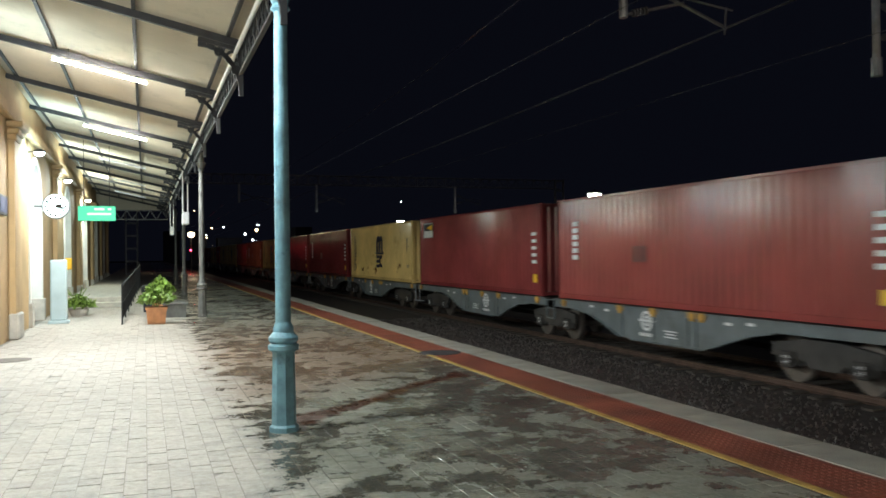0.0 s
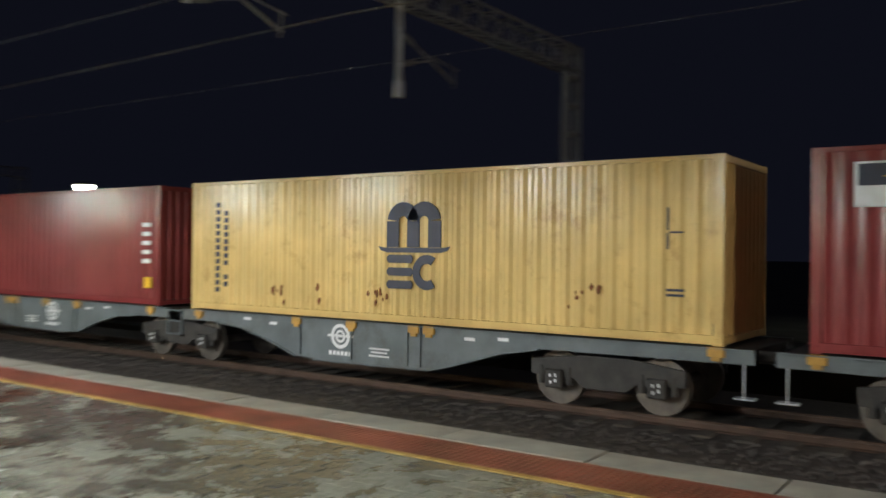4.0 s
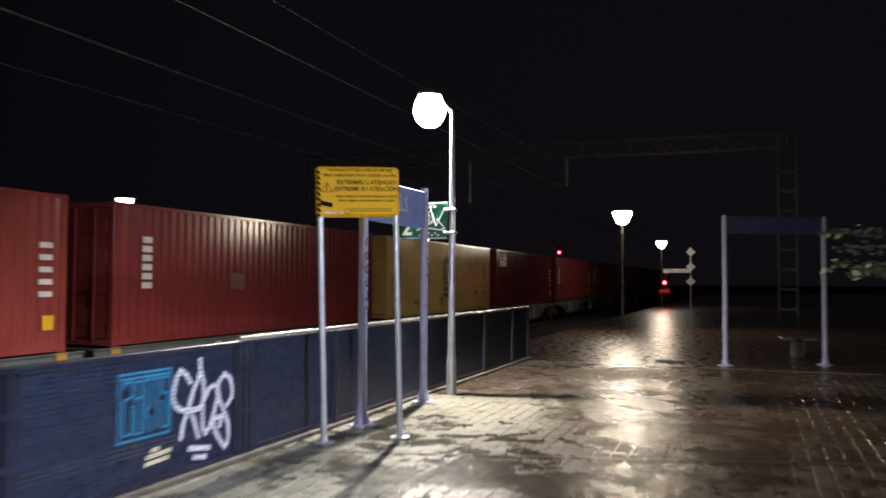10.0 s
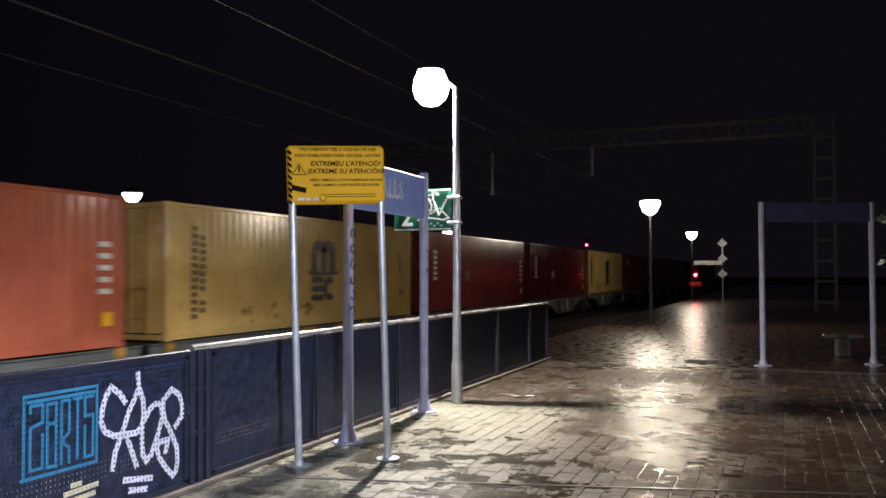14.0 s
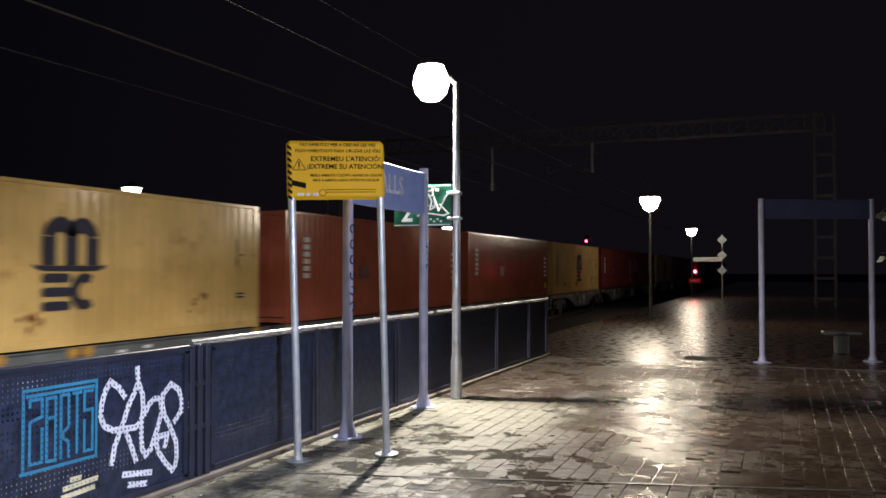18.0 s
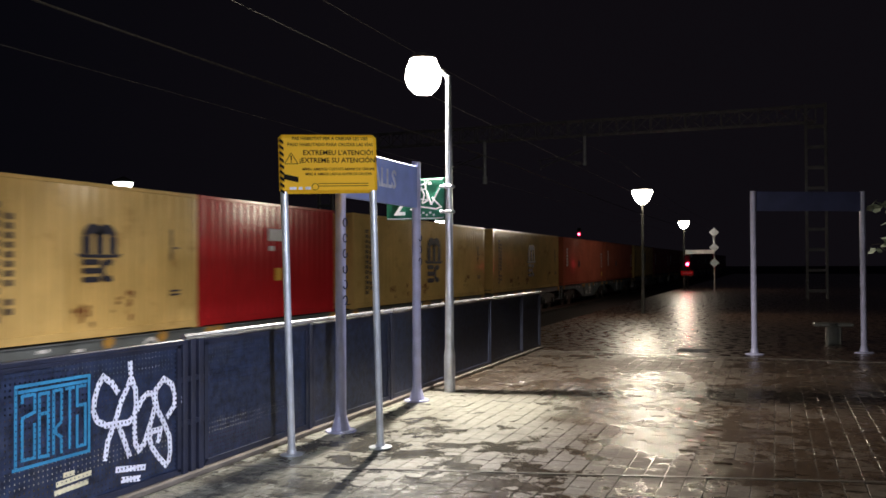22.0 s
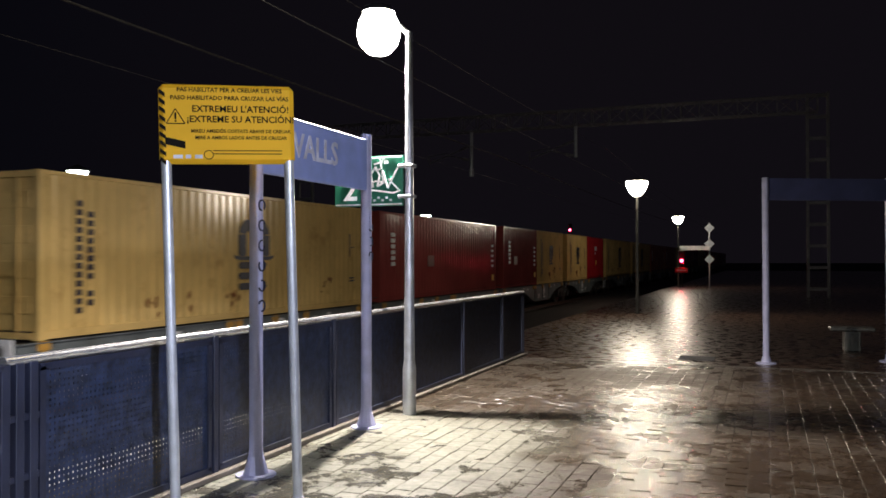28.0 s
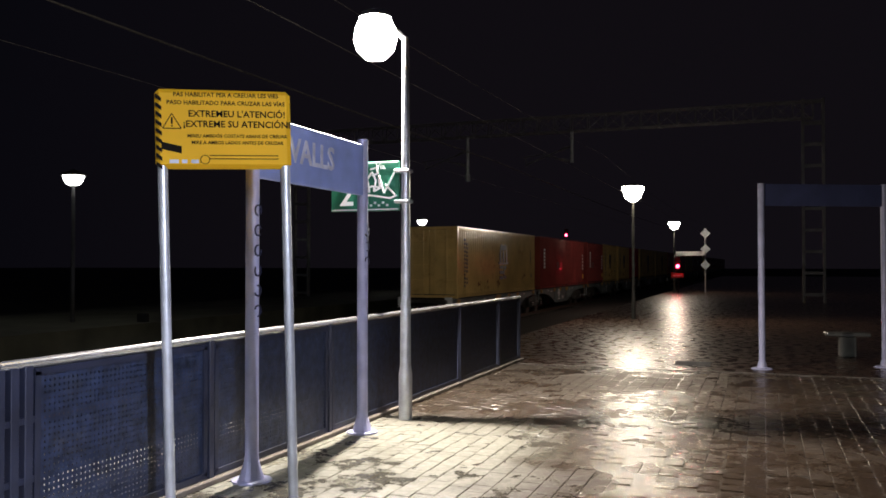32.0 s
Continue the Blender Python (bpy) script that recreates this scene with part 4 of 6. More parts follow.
# loose white strokes over a violet underspray on the first panel
tag_a = [[(0.1, 0.85), (0.02, 0.85), (-0.03, 0.78), (-0.04, 0.68), (0, 0.58), (0.07, 0.52)], [(0.12, 0.51), (0.11, 0.7), (0.12, 0.89), (0.25, 0.87), (0.24, 0.71), (0.14, 0.65)], [(0.21, 0.68), (0.25, 0.54), (0.29, 0.43)],
         [(0.3, 0.84), (0.3, 0.57), (0.37, 0.56), (0.44, 0.7), (0.43, 0.86), (0.3, 0.84)], [(0.59, 0.92), (0.47, 0.89), (0.46, 0.76), (0.6, 0.75), (0.61, 0.63), (0.43, 0.58)], [(0.64, 0.64), (0.7, 0.57), (0.68, 0.42), (0.77, 0.43)]]
tag_a2 = [[(0.84, 0.74), (0.77, 0.73), (0.76, 0.59), (0.8, 0.5), (0.86, 0.53), (0.85, 0.64)], [(0.89, 0.83), (0.89, 0.51)], [(0.9, 0.64), (0.97, 0.69), (1.02, 0.62), (1.01, 0.51), (0.95, 0.53)],
          [(0.97, 0.46), (0.9, 0.41), (0.89, 0.29), (0.93, 0.19), (1.0, 0.19), (1.02, 0.34), (0.97, 0.46)], [(0.93, 0.35), (0.98, 0.33)], [(0.74, 0.3), (0.82, 0.31)], [(0.77, 0.21), (0.82, 0.22)]]
tag_a3 = [[(-0.03, 0.06), (-0.03, 0.34), (0.02, 0.34), (0.04, 0.24), (-0.02, 0.2)], [(0.06, 0.08), (0.09, 0.45), (0.15, 0.06)], [(0.07, 0.22), (0.13, 0.24)], [(0.25, 0.4), (0.17, 0.37), (0.17, 0.25), (0.24, 0.22), (0.26, 0.09), (0.18, 0.03)],
          [(0.37, 0.44), (0.36, 0.1), (0.43, 0.09), (0.43, 0.49), (0.45, 0.19), (0.51, 0.2), (0.5, 0.32), (0.45, 0.33)], [(0.54, 0.5), (0.56, 0.09), (0.63, 0.12), (0.61, 0.27), (0.55, 0.26)]]
for tag in (tag_a, tag_a2, tag_a3):
    ln = in_box(-0.58, 0.16, 2.18, 0.82, tag)
    strokes("violet_graffiti", ln, 0.07, PANEL_OBS[0], M_VIOLET, "violet sprayed underlayer", 0.03)
    strokes("white_graffiti", ln, 0.066, PANEL_OBS[0], M_SPRAY, "white sprayed graffiti strokes")
tag_b = [[(-0.03, 0), (0, 0), (0, 1), (1, 1), (1, 0), (0.03, 0)], [(0.04, 0.93), (0.96, 0.93)], [(0.08, 0.8), (0.08, 0.88), (0.24, 0.88), (0.24, 0.66), (0.08, 0.61), (0.08, 0.1), (0.24, 0.1), (0.24, 0.51)],
         [(0.3, 0.66), (0.3, 0.87), (0.42, 0.87), (0.42, 0.08), (0.3, 0.09), (0.3, 0.62), (0.39, 0.62)], [(0.49, 0.09), (0.49, 0.88), (0.6, 0.88), (0.6, 0.47), (0.52, 0.4), (0.52, 0.34), (0.6, 0.27), (0.6, 0.08)],
         [(0.66, 0.88), (0.77, 0.88)], [(0.715, 0.86), (0.715, 0.11)], [(0.94, 0.88), (0.82, 0.88), (0.82, 0.63), (0.94, 0.63), (0.94, 0.1), (0.82, 0.1), (0.82, 0.5)]]
strokes("cyan_graffiti", in_box(-4.16, 0.44, 0.61, 0.52, tag_b), 0.021, PANEL_OBS[1], M_CYAN, "cyan sprayed maze-like graffiti block")
tag_c = [[(0.25, 0.78), (0.19, 0.86), (0.1, 0.92), (0.05, 0.86), (0.01, 0.75), (0.0, 0.65), (0.04, 0.57), (0.13, 0.52), (0.25, 0.51), (0.37, 0.5), (0.44, 0.54), (0.46, 0.64), (0.45, 0.77), (0.4, 0.88), (0.39, 1.0)],
         [(0.4, 0.88), (0.36, 0.8), (0.29, 0.69), (0.25, 0.59), (0.21, 0.5), (0.15, 0.39), (0.12, 0.25)], [(0.27, 0.48), (0.32, 0.37), (0.38, 0.22)],
         [(0.44, 0.56), (0.44, 0.4), (0.45, 0.3), (0.49, 0.24), (0.55, 0.28), (0.59, 0.37), (0.63, 0.45), (0.68, 0.59), (0.66, 0.7), (0.59, 0.71), (0.52, 0.67), (0.48, 0.6)]]
tag_c2 = [[(0.68, 0.59), (0.69, 0.73), (0.79, 0.81), (0.89, 0.75), (0.93, 0.64), (0.92, 0.55), (0.84, 0.47)], [(0.92, 0.55), (1.0, 0.57), (1.0, 0.6)],
          [(0.68, 0.66), (0.71, 0.55), (0.79, 0.42), (0.86, 0.28), (0.87, 0.15), (0.85, 0.07), (0.81, 0.04), (0.72, 0.13), (0.64, 0.24), (0.61, 0.33), (0.65, 0.37), (0.75, 0.37), (0.72, 0.27)], [(0.25, 0.13), (0.55, 0.08)], [(0.31, 0.03), (0.49, 0.0)]]
for tag in (tag_c, tag_c2):
    strokes("white_graffiti", in_box(-4.81, 0.134, 0.925, 0.867, tag), 0.044, PANEL_OBS[1], M_SPRAY, "white sprayed looping graffiti tag")
strokes("cream_graffiti", in_box(-4.48, 0.2, 0.3, 0.12, [[(0.25, 1), (0.5, 1)], [(0.05, 0.6), (1, 0.7)], [(0, 0.15), (0.9, 0.25)]]), 0.034, PANEL_OBS[1], M_CREAM, "pale cream sprayed dashes")

# ---------------------------------------------------------------- signs on the south platform
warn = thing("warning_sign", (0, 0, 0), label="yellow warning board on two steel posts beside the fence", category="sign")
P1, P3 = Vector((3.91, -6.87)), Vector((3.25, -7.35))
for p in (P1, P3):
    bm = B()
    rod(bm, (p.x, p.y, 0), (p.x, p.y, 2.42), 0.034, seg=14)
    part("post", bm, M_GALV, warn, smooth=True)
    bm = B()
    lathe(bm, [(0.11, 0.0), (0.11, 0.012), (0.045, 0.02), (0.04, 0.05)], 14, p.x, p.y)
    part("base_plate", bm, M_GALV, warn)
mid = (P1 + P3) / 2
ang = math.degrees(math.atan2(P1.y - P3.y, P1.x - P3.x))
bm = B()
hw, hh = 0.45, 0.27
box(bm, -hw, -0.04, -hh, hw, 0.04, hh, 0.03)
board = part("board", bm, M_SIGNY, warn)
board.matrix_basis = pose(mid.x, mid.y, 2.645, 0, 0, ang)
# the board's face is its +y side


def face_text(body, size, u, v, parent=None, material=None, label=""):
    return letters("print", body, size, (-u, 0.042, v), (90, 0, 180), material or M_INK, parent or board, depth=0.001)


face_text("PAS HABILITAT PER A CREUAR LES VIES", 0.04, 0.02, 0.23)
face_text("PASO HABILITADO PARA CRUZAR LAS VÍAS", 0.04, 0.02, 0.175)
face_text("EXTREMEU L'ATENCIÓ!", 0.062, 0.09, 0.1)
face_text("¡EXTREME SU ATENCIÓN!", 0.062, 0.09, 0.03)
face_text("MIREU AMBDÓS COSTATS ABANS DE CREUAR", 0.032, 0.09, -0.05)
face_text("MIRE A AMBOS LADOS ANTES DE CRUZAR", 0.032, 0.09, -0.095)
for k in range(9):
    z = 0.235 - k * 0.057
    bm = B()
    prism(bm, [(hw - 0.005, z), (hw - 0.045, z - 0.03), (hw - 0.045, z - 0.058), (hw - 0.005, z - 0.028)], "y", 0.0405, 0.043)
    part("stripe", bm, M_INK, board)
for u in range(2):
    bm = B()
    box(bm, -0.36, 0.0405, -0.185 - u * 0.022, 0.1, 0.042, -0.179 - u * 0.022)
    part("print_bar", bm, M_INK, board)
for u0, w_ in ((0.36, 0.06), (0.28, 0.035), (0.22, 0.05)):
    bm = B()
    box(bm, u0 - w_, 0.0405, -0.235, u0, 0.042, -0.21)
    part("logo_bar", bm, M_FADED, board, "pale mark")
bm = B()
for a0 in range(12):
    p, q = radians(a0 * 30), radians(a0 * 30 + 30)
    bar(bm, (0.13 + 0.03 * math.cos(p), 0.042, -0.21 + 0.03 * math.sin(p)), (0.13 + 0.03 * math.cos(q), 0.042, -0.21 + 0.03 * math.sin(q)), 0.003, 0.005)
part("round_mark", bm, M_INK, board)
bm = B()
for a, b in (((0.28, -0.0), (0.34, 0.1)), ((0.34, 0.1), (0.4, 0.0)), ((0.4, 0.0), (0.28, 0.0))):
    bar(bm, (a[0], 0.042, a[1]), (b[0], 0.042, b[1]), 0.004, 0.006)
box(bm, 0.334, 0.0405, 0.03, 0.346, 0.043, 0.075)
box(bm, 0.334, 0.0405, 0.012, 0.346, 0.043, 0.022)
part("triangle", bm, M_INK, board)
bm = B()
prism(bm, [(0.41, -0.09), (0.28, -0.12), (0.28, -0.17), (0.41, -0.14)], "y", 0.0405, 0.043)
part("sticker", bm, M_INK, board, "black sticker")

# the whole sign leans a little towards the fence
lean = Vector((-(P1 - P3).y, (P1 - P3).x, 0)).normalized()
foot = Vector((mid.x, mid.y, 0))
warn.matrix_basis = Matrix.Translation(foot) @ Matrix.Rotation(radians(1.6), 4, lean) @ Matrix.Translation(-foot)

# station name board on two lilac posts
P2, P4 = Vector((3.99, -7.95)), Vector((4.02, -10.0))
name = thing("station_name_sign", label="blue station name board on two lilac steel posts", category="sign")
for p in (P2, P4):
    bm = B()
    rod(bm, (p.x, p.y, 0), (p.x, p.y, 3.0), 0.055, seg=16)
    part("post", bm, M_LILAC, name, smooth=True)
    bm = B()
    lathe(bm, [(0.16, 0.0), (0.16, 0.015), (0.1, 0.02), (0.06, 0.16), (0.057, 0.2)], 12, p.x, p.y)
    part("base_plate", bm, M_LILAC, name)
bm = B()
box(bm, 3.98, -9.94, 2.42, 4.03, -8.01, 2.94, 0.01)
nb = part("board", bm, M_BLUE, name)
letters("print", "VALLS", 0.3, (3.976, -8.9, 2.7), (90, 0, -90), M_FADED, nb)
for k in range(6):
    bm = B()
    ring(bm, -7.95, 1.35 + k * 0.16, 0.05, 0.014, 3.933, 3.94, 20 + k * 50, 280 + k * 60, 8)
    part("pen_scribble", bm, M_NAVY, name, "dark pen scribble on the post")
for k in range(3):
    bm = B()
    ring(bm, -10.0, 1.75 + k * 0.15, 0.05, 0.014, 3.963, 3.97, k * 70, 250 + k * 40, 8)
    part("pen_scribble", bm, M_NAVY, name, "dark pen scribble on the post")

# lamp post with a bracket head, carrying the green platform sign
L1 = Vector((3.9, -10.84))


def lamp_post(at, height, arm, label, base=0.06):
    e = thing("lamp_post", (at[0], at[1], 0), label=label, category="street lamp", group="platform lamps")
    bm = B()
    lathe(bm, [(base * 1.25, 0), (base * 1.25, 0.5), (base, 0.6), (base * 0.8, height * 0.6), (base * 0.62, height)], 14)
    part("pole", bm, M_GALV if base > 0.056 else M_GREYIRON, e, smooth=True)
    return e


lp = lamp_post(L1, 4.26, 0, "tall galvanised lamp post with a glowing white round head")
bm = B()
for a, b in (((0, 0, 4.23), (0.1, 0.02, 4.33)), ((0.1, 0.02, 4.33), (0.24, 0.03, 4.33))):
    rod(bm, a, b, 0.03)
part("arm", bm, M_GALV, lp, smooth=True)
bm = B()
lathe(bm, [(0.19, 4.5), (0.16, 4.56), (0.05, 4.6)], 18, 0.36, 0.03)
part("hood", bm, M_GALV, lp, smooth=True)
bm = B()
lathe(bm, [(0.02, 4.02), (0.12, 4.04), (0.21, 4.13), (0.245, 4.25), (0.23, 4.38), (0.17, 4.5)], 20, 0.36, 0.03)
g = part("globe", bm, G_LAMP, lp, "glowing white globe", smooth=True)
g.visible_shadow = False
spot_lamp("lamp_post_light", (L1.x + 0.22, L1.y + 0.06, 4.2), (L1.x + 0.2, L1.y + 0.06, 0), 2150, (1.0, 0.935, 0.81), 168, 0.03, 0.85)

pf = thing("platform_sign", label="green platform sign with a white scribble clamped to the lamp post", category="sign")
bm = B()
box(bm, 3.97, -10.86, 2.32, 4.82, -10.82, 2.88, 0.006)
sg = part("board", bm, M_GREENS, pf)
letters("print", "2", 0.36, (4.62, -10.815, 2.5), (90, 0, 180), M_WHITE, sg)
letters("print", "Via", 0.09, (4.2, -10.815, 2.82), (90, 0, 180), M_WHITE, sg)
bm = B()
box(bm, 3.98, -10.818, 2.33, 4.81, -10.814, 2.345)
box(bm, 3.98, -10.818, 2.855, 4.81, -10.814, 2.87)
loops = [[(4.46, 2.74), (4.4, 2.62), (4.33, 2.53), (4.36, 2.68), (4.3, 2.76), (4.25, 2.66), (4.28, 2.54), (4.2, 2.58), (4.22, 2.72), (4.15, 2.52), (4.03, 2.74)],
         [(4.14, 2.62), (4.02, 2.5)], [(4.46, 2.46), (4.34, 2.5), (4.2, 2.48), (4.08, 2.46), (4.0, 2.49)], [(4.32, 2.79), (4.24, 2.81), (4.23, 2.74), (4.3, 2.72)], [(4.4, 2.56), (4.3, 2.6), (4.16, 2.58)]]
for ln in loops:
    for a, b in zip(ln, ln[1:]):
        bar(bm, (a[0], -10.814, a[1]), (b[0], -10.814, b[1]), 0.018, 0.018)
for k in range(7):
    box(bm, 4.1 + k * 0.05, -10.818, 2.37 + 0.03 * (k % 2), 4.13 + k * 0.05, -10.813, 2.395 + 0.03 * (k % 2))
part("scribble", bm, M_WHITE, sg, "white scribbled graffiti")
for z in (2.42, 2.76):
    bm = B()
    box(bm, 3.84, -10.92, z - 0.02, 4.02, -10.78, z + 0.02, 0.01)
    part("clamp", bm, M_GALV, pf)

# far lamp posts with bowl lanterns
for at, h, w in (((3.99, -29.2), 4.1, 620), ((5.26, -55.8), 4.25, 260)):
    e = lamp_post(at, h - 0.25, 0, "distant lamp post with a glowing bowl lantern", 0.055)
    bm = B()
    lathe(bm, [(0.07, h - 0.42), (0.22, h - 0.32), (0.34, h - 0.05), (0.34, h + 0.05)], 16)
    g = part("lantern", bm, G_LAMP2, e, "glowing bowl lantern", smooth=True)
    g.visible_shadow = False
    bm = B()
    lathe(bm, [(0.31, h + 0.05), (0.31, h + 0.08), (0.1, h + 0.16)], 16)
    part("cap", bm, M_IRON, e)
    spot_lamp("lamp_post_light", (at[0], at[1], h - 0.1), (at[0] - 6, at[1] + 9, 0), w, (1.0, 0.87, 0.64), 172, 0.2, 0.7)

e = lamp_post((4.55, 92.0), 3.7, 0, "distant lamp post with a warm glowing lantern", 0.055)
bm = B()
lathe(bm, [(0.1, 3.66), (0.3, 3.8), (0.36, 4.0), (0.3, 4.15), (0.1, 4.2)], 16)
g = part("lantern", bm, G_NORTH, e, "glowing bowl lantern", smooth=True)
g.visible_shadow = False
point_lamp("lamp_post_light", (4.55, 92.0, 3.9), 9, (1.0, 0.78, 0.5), 0.2)

# empty sign frame
fr = thing("sign_frame", label="blue-grey steel portal frame with a dark information board", category="sign")
F1, F2 = Vector((0.2, -17.05)), Vector((-1.72, -18.0))
for p in (F1, F2):
    bm = B()
    rod(bm, (p.x, p.y, 0), (p.x, p.y, 3.05), 0.055, seg=14)
    part("post", bm, M_LILAC, fr, smooth=True)
    bm = B()
    lathe(bm, [(0.17, 0.0), (0.17, 0.015), (0.08, 0.03), (0.06, 0.12)], 12, p.x, p.y)
    part("base_plate", bm, M_LILAC, fr)
d = (F2 - F1).normalized()
bm = B()
bar(bm, (F1.x, F1.y, 2.86), (F2.x, F2.y, 2.86), 0.05, 0.36)
part("board", bm, M_FRAMEBOARD, fr)

# stone bench
bench = thing("bench", (-2.6, -7.2, 0), 4, label="pale concrete slab bench on block feet", category="bench")
bm = B()
box(bm, -0.3, -1.3, 0.38, 0.3, 1.3, 0.48, 0.02)
part("seat", bm, M_STONEW, bench)
for y in (-0.95, 0.95):
    bm = B()
    box(bm, -0.24, y - 0.14, 0, 0.24, y + 0.14, 0.38, 0.02)
    part("foot", bm, M_STONEW, bench)

# ---------------------------------------------------------------- station building and canopy
W_X = -2.7


def canopy_z(x):
    return 5.53 - (x - W_X) * 0.22


COLUMNS = [(1.27, 8.35), (1.5, 24.7), (1.64, 39.5), (1.76, 54.0)]
for i, (cx, y) in enumerate(COLUMNS):
    m = M_COLUMN if i == 0 else M_GREYIRON
    e = thing("canopy_column", (cx, y, 0), label="pale blue cast-iron canopy column with an octagonal pedestal" if i == 0 else "grey cast-iron canopy column with an octagonal pedestal", category="column", group="canopy columns")
    bm = B()
    lathe(bm, [(0.144, 0), (0.144, 0.05), (0.120, 0.07), (0.108, 0.75), (0.111, 0.78)], 8)
    part("pedestal", bm, m, e)
    bm = B()
    lathe(bm, [(0.117, 0.78), (0.150, 0.8), (0.150, 0.84), (0.122, 0.86), (0.144, 0.89), (0.144, 0.92), (0.100, 0.97), (0.104, 1.0), (0.080, 1.06)], 16)
    part("moulding", bm, m, e, smooth=True)
    bm = B()
    lathe(bm, [(0.076, 1.06), (0.072, 2.98), (0.075, 3.0), (0.070, 3.02), (0.065, 4.1)], 14)
    part("shaft", bm, m, e, smooth=True)
    bm = B()
    lathe(bm, [(0.070, 4.1), (0.096, 4.13), (0.074, 4.17), (0.113, 4.26), (0.131, 4.34), (0.087, 4.36), (0.083, 4.62)], 16)
    part("capital", bm, m, e, smooth=True)

canopy = thing("canopy", label="corrugated sheet canopy on dark iron beams over the platform", category="canopy", kind="structure")
Y0, Y1 = -2.6, 54.3
vs, fs = [], []
n = int((Y1 - Y0) / 0.076)
for k in range(n + 1):
    y = Y0 + k * 0.076
    dz = 0.035 * (1 if k % 2 else -1)
    for x in (W_X - 0.1, 1.34):
        vs.append((x, y, canopy_z(x) + 0.1 + dz))
for k in range(n):
    fs.append((2 * k, 2 * k + 1, 2 * k + 3, 2 * k + 2))
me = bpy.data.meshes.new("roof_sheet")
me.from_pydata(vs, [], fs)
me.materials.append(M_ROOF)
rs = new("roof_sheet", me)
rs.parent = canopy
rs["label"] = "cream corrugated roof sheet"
yb = [8.13 + 3.8175 * k for k in range(-2, 13)]
for y in yb:
    bm = B()
    bar(bm, (W_X, y, canopy_z(W_X) - 0.02), (1.33, y, canopy_z(1.33) - 0.02), 0.07, 0.1)
    part("beam", bm, M_IRON, canopy)
    bm = B()
    zb = canopy_z(1.33) - 0.1
    bar(bm, (0.7, y, zb + 0.13), (1.3, y, zb), 0.06, 0.05)
    bar(bm, (1.27, y, zb), (1.27, y, zb - 0.62), 0.06, 0.06)
    for a0 in range(8):
        p, q = radians(a0 * 11.25), radians(a0 * 11.25 + 11.25)
        bar(bm, (0.7 + 0.57 * math.sin(p), y, zb - 0.56 + 0.62 * math.cos(p)), (0.7 + 0.57 * math.sin(q), y, zb - 0.56 + 0.62 * math.cos(q)), 0.05, 0.06)
    for cx, cz, rr_ in ((1.16, zb - 0.1, 0.085), (0.98, zb - 0.03, 0.05), (1.2, zb - 0.27, 0.05)):
        for a0 in range(10):
            p, q = radians(a0 * 36), radians(a0 * 36 + 36)
            bar(bm, (cx + rr_ * math.cos(p), y, cz + rr_ * math.sin(p)), (cx + rr_ * math.cos(q), y, cz + rr_ * math.sin(q)), 0.05, 0.035)
    part("bracket", bm, M_IRON, canopy, "ornamental cast-iron bracket")
for x in (-2.5, -1.42, -0.12, 1.1):
    bm = B()
    box(bm, x - 0.025, Y0, canopy_z(x) + 0.02, x + 0.025, Y1, canopy_z(x) + 0.07)
    part("purlin", bm, M_IRON, canopy)
# lattice girder and toothed valance along the columns
bm = B()
zc = canopy_z(1.33)
for z in (zc - 0.05, zc - 0.42):
    box(bm, 1.24, Y0, z - 0.02, 1.29, Y1, z + 0.02)
k = 0
y = Y0
while y < Y1 - 0.4:
    bar(bm, (1.265, y, zc - 0.42), (1.265, y + 0.4, zc - 0.05), 0.02, 0.035)
    bar(bm, (1.265, y, zc - 0.05), (1.265, y + 0.4, zc - 0.42), 0.02, 0.035)
    y += 0.4
part("lattice_girder", bm, M_IRON, canopy)
bm = B()
rod(bm, (1.2, Y0, zc - 0.13), (1.2, Y1, zc - 0.13), 0.03, seg=10)
part("gutter", bm, M_LIME, canopy, "pale edge gutter")
bm = B()
for k in range(int((Y1 - Y0) / 0.95)):
    y = Y0 + k * 0.95
    prism(bm, [(y, 0), (y + 0.3, 0), (y + 0.24, -0.09), (y + 0.2, -0.11), (y + 0.19, -0.2), (y + 0.15, -0.28), (y + 0.11, -0.2), (y + 0.1, -0.11), (y + 0.06, -0.09)], "x", 1.315, 1.335)
box(bm, 1.318, Y0, 0.0, 1.332, Y1, 0.06)
bmesh.ops.translate(bm, vec=(0, 0, zc - 0.08), verts=bm.verts[:])
part("valance", bm, M_IRON, canopy, "toothed iron valance")
bm = B()
for z in (3.95, 4.5):
    bar(bm, (W_X, 54.1, z), (1.33, 54.1, z), 0.05, 0.06)
for k in range(6):
    x = W_X + k * 0.672
    bar(bm, (x, 54.1, 3.95), (x + 0.336, 54.1, 4.5), 0.03, 0.04)
    bar(bm, (x + 0.336, 54.1, 4.5), (x + 0.672, 54.1, 3.95), 0.03, 0.04)
part("end_truss", bm, M_GREYIRON, canopy, "grey lattice truss across the canopy's end")
bm = B()
prism(bm, [(W_X, 4.5), (1.33, 4.5), (1.33, 4.72), (W_X, 5.6)], "y", 54.15, 54.2)
part("end_sheet", bm, M_ROOF, canopy, "corrugated end sheet")

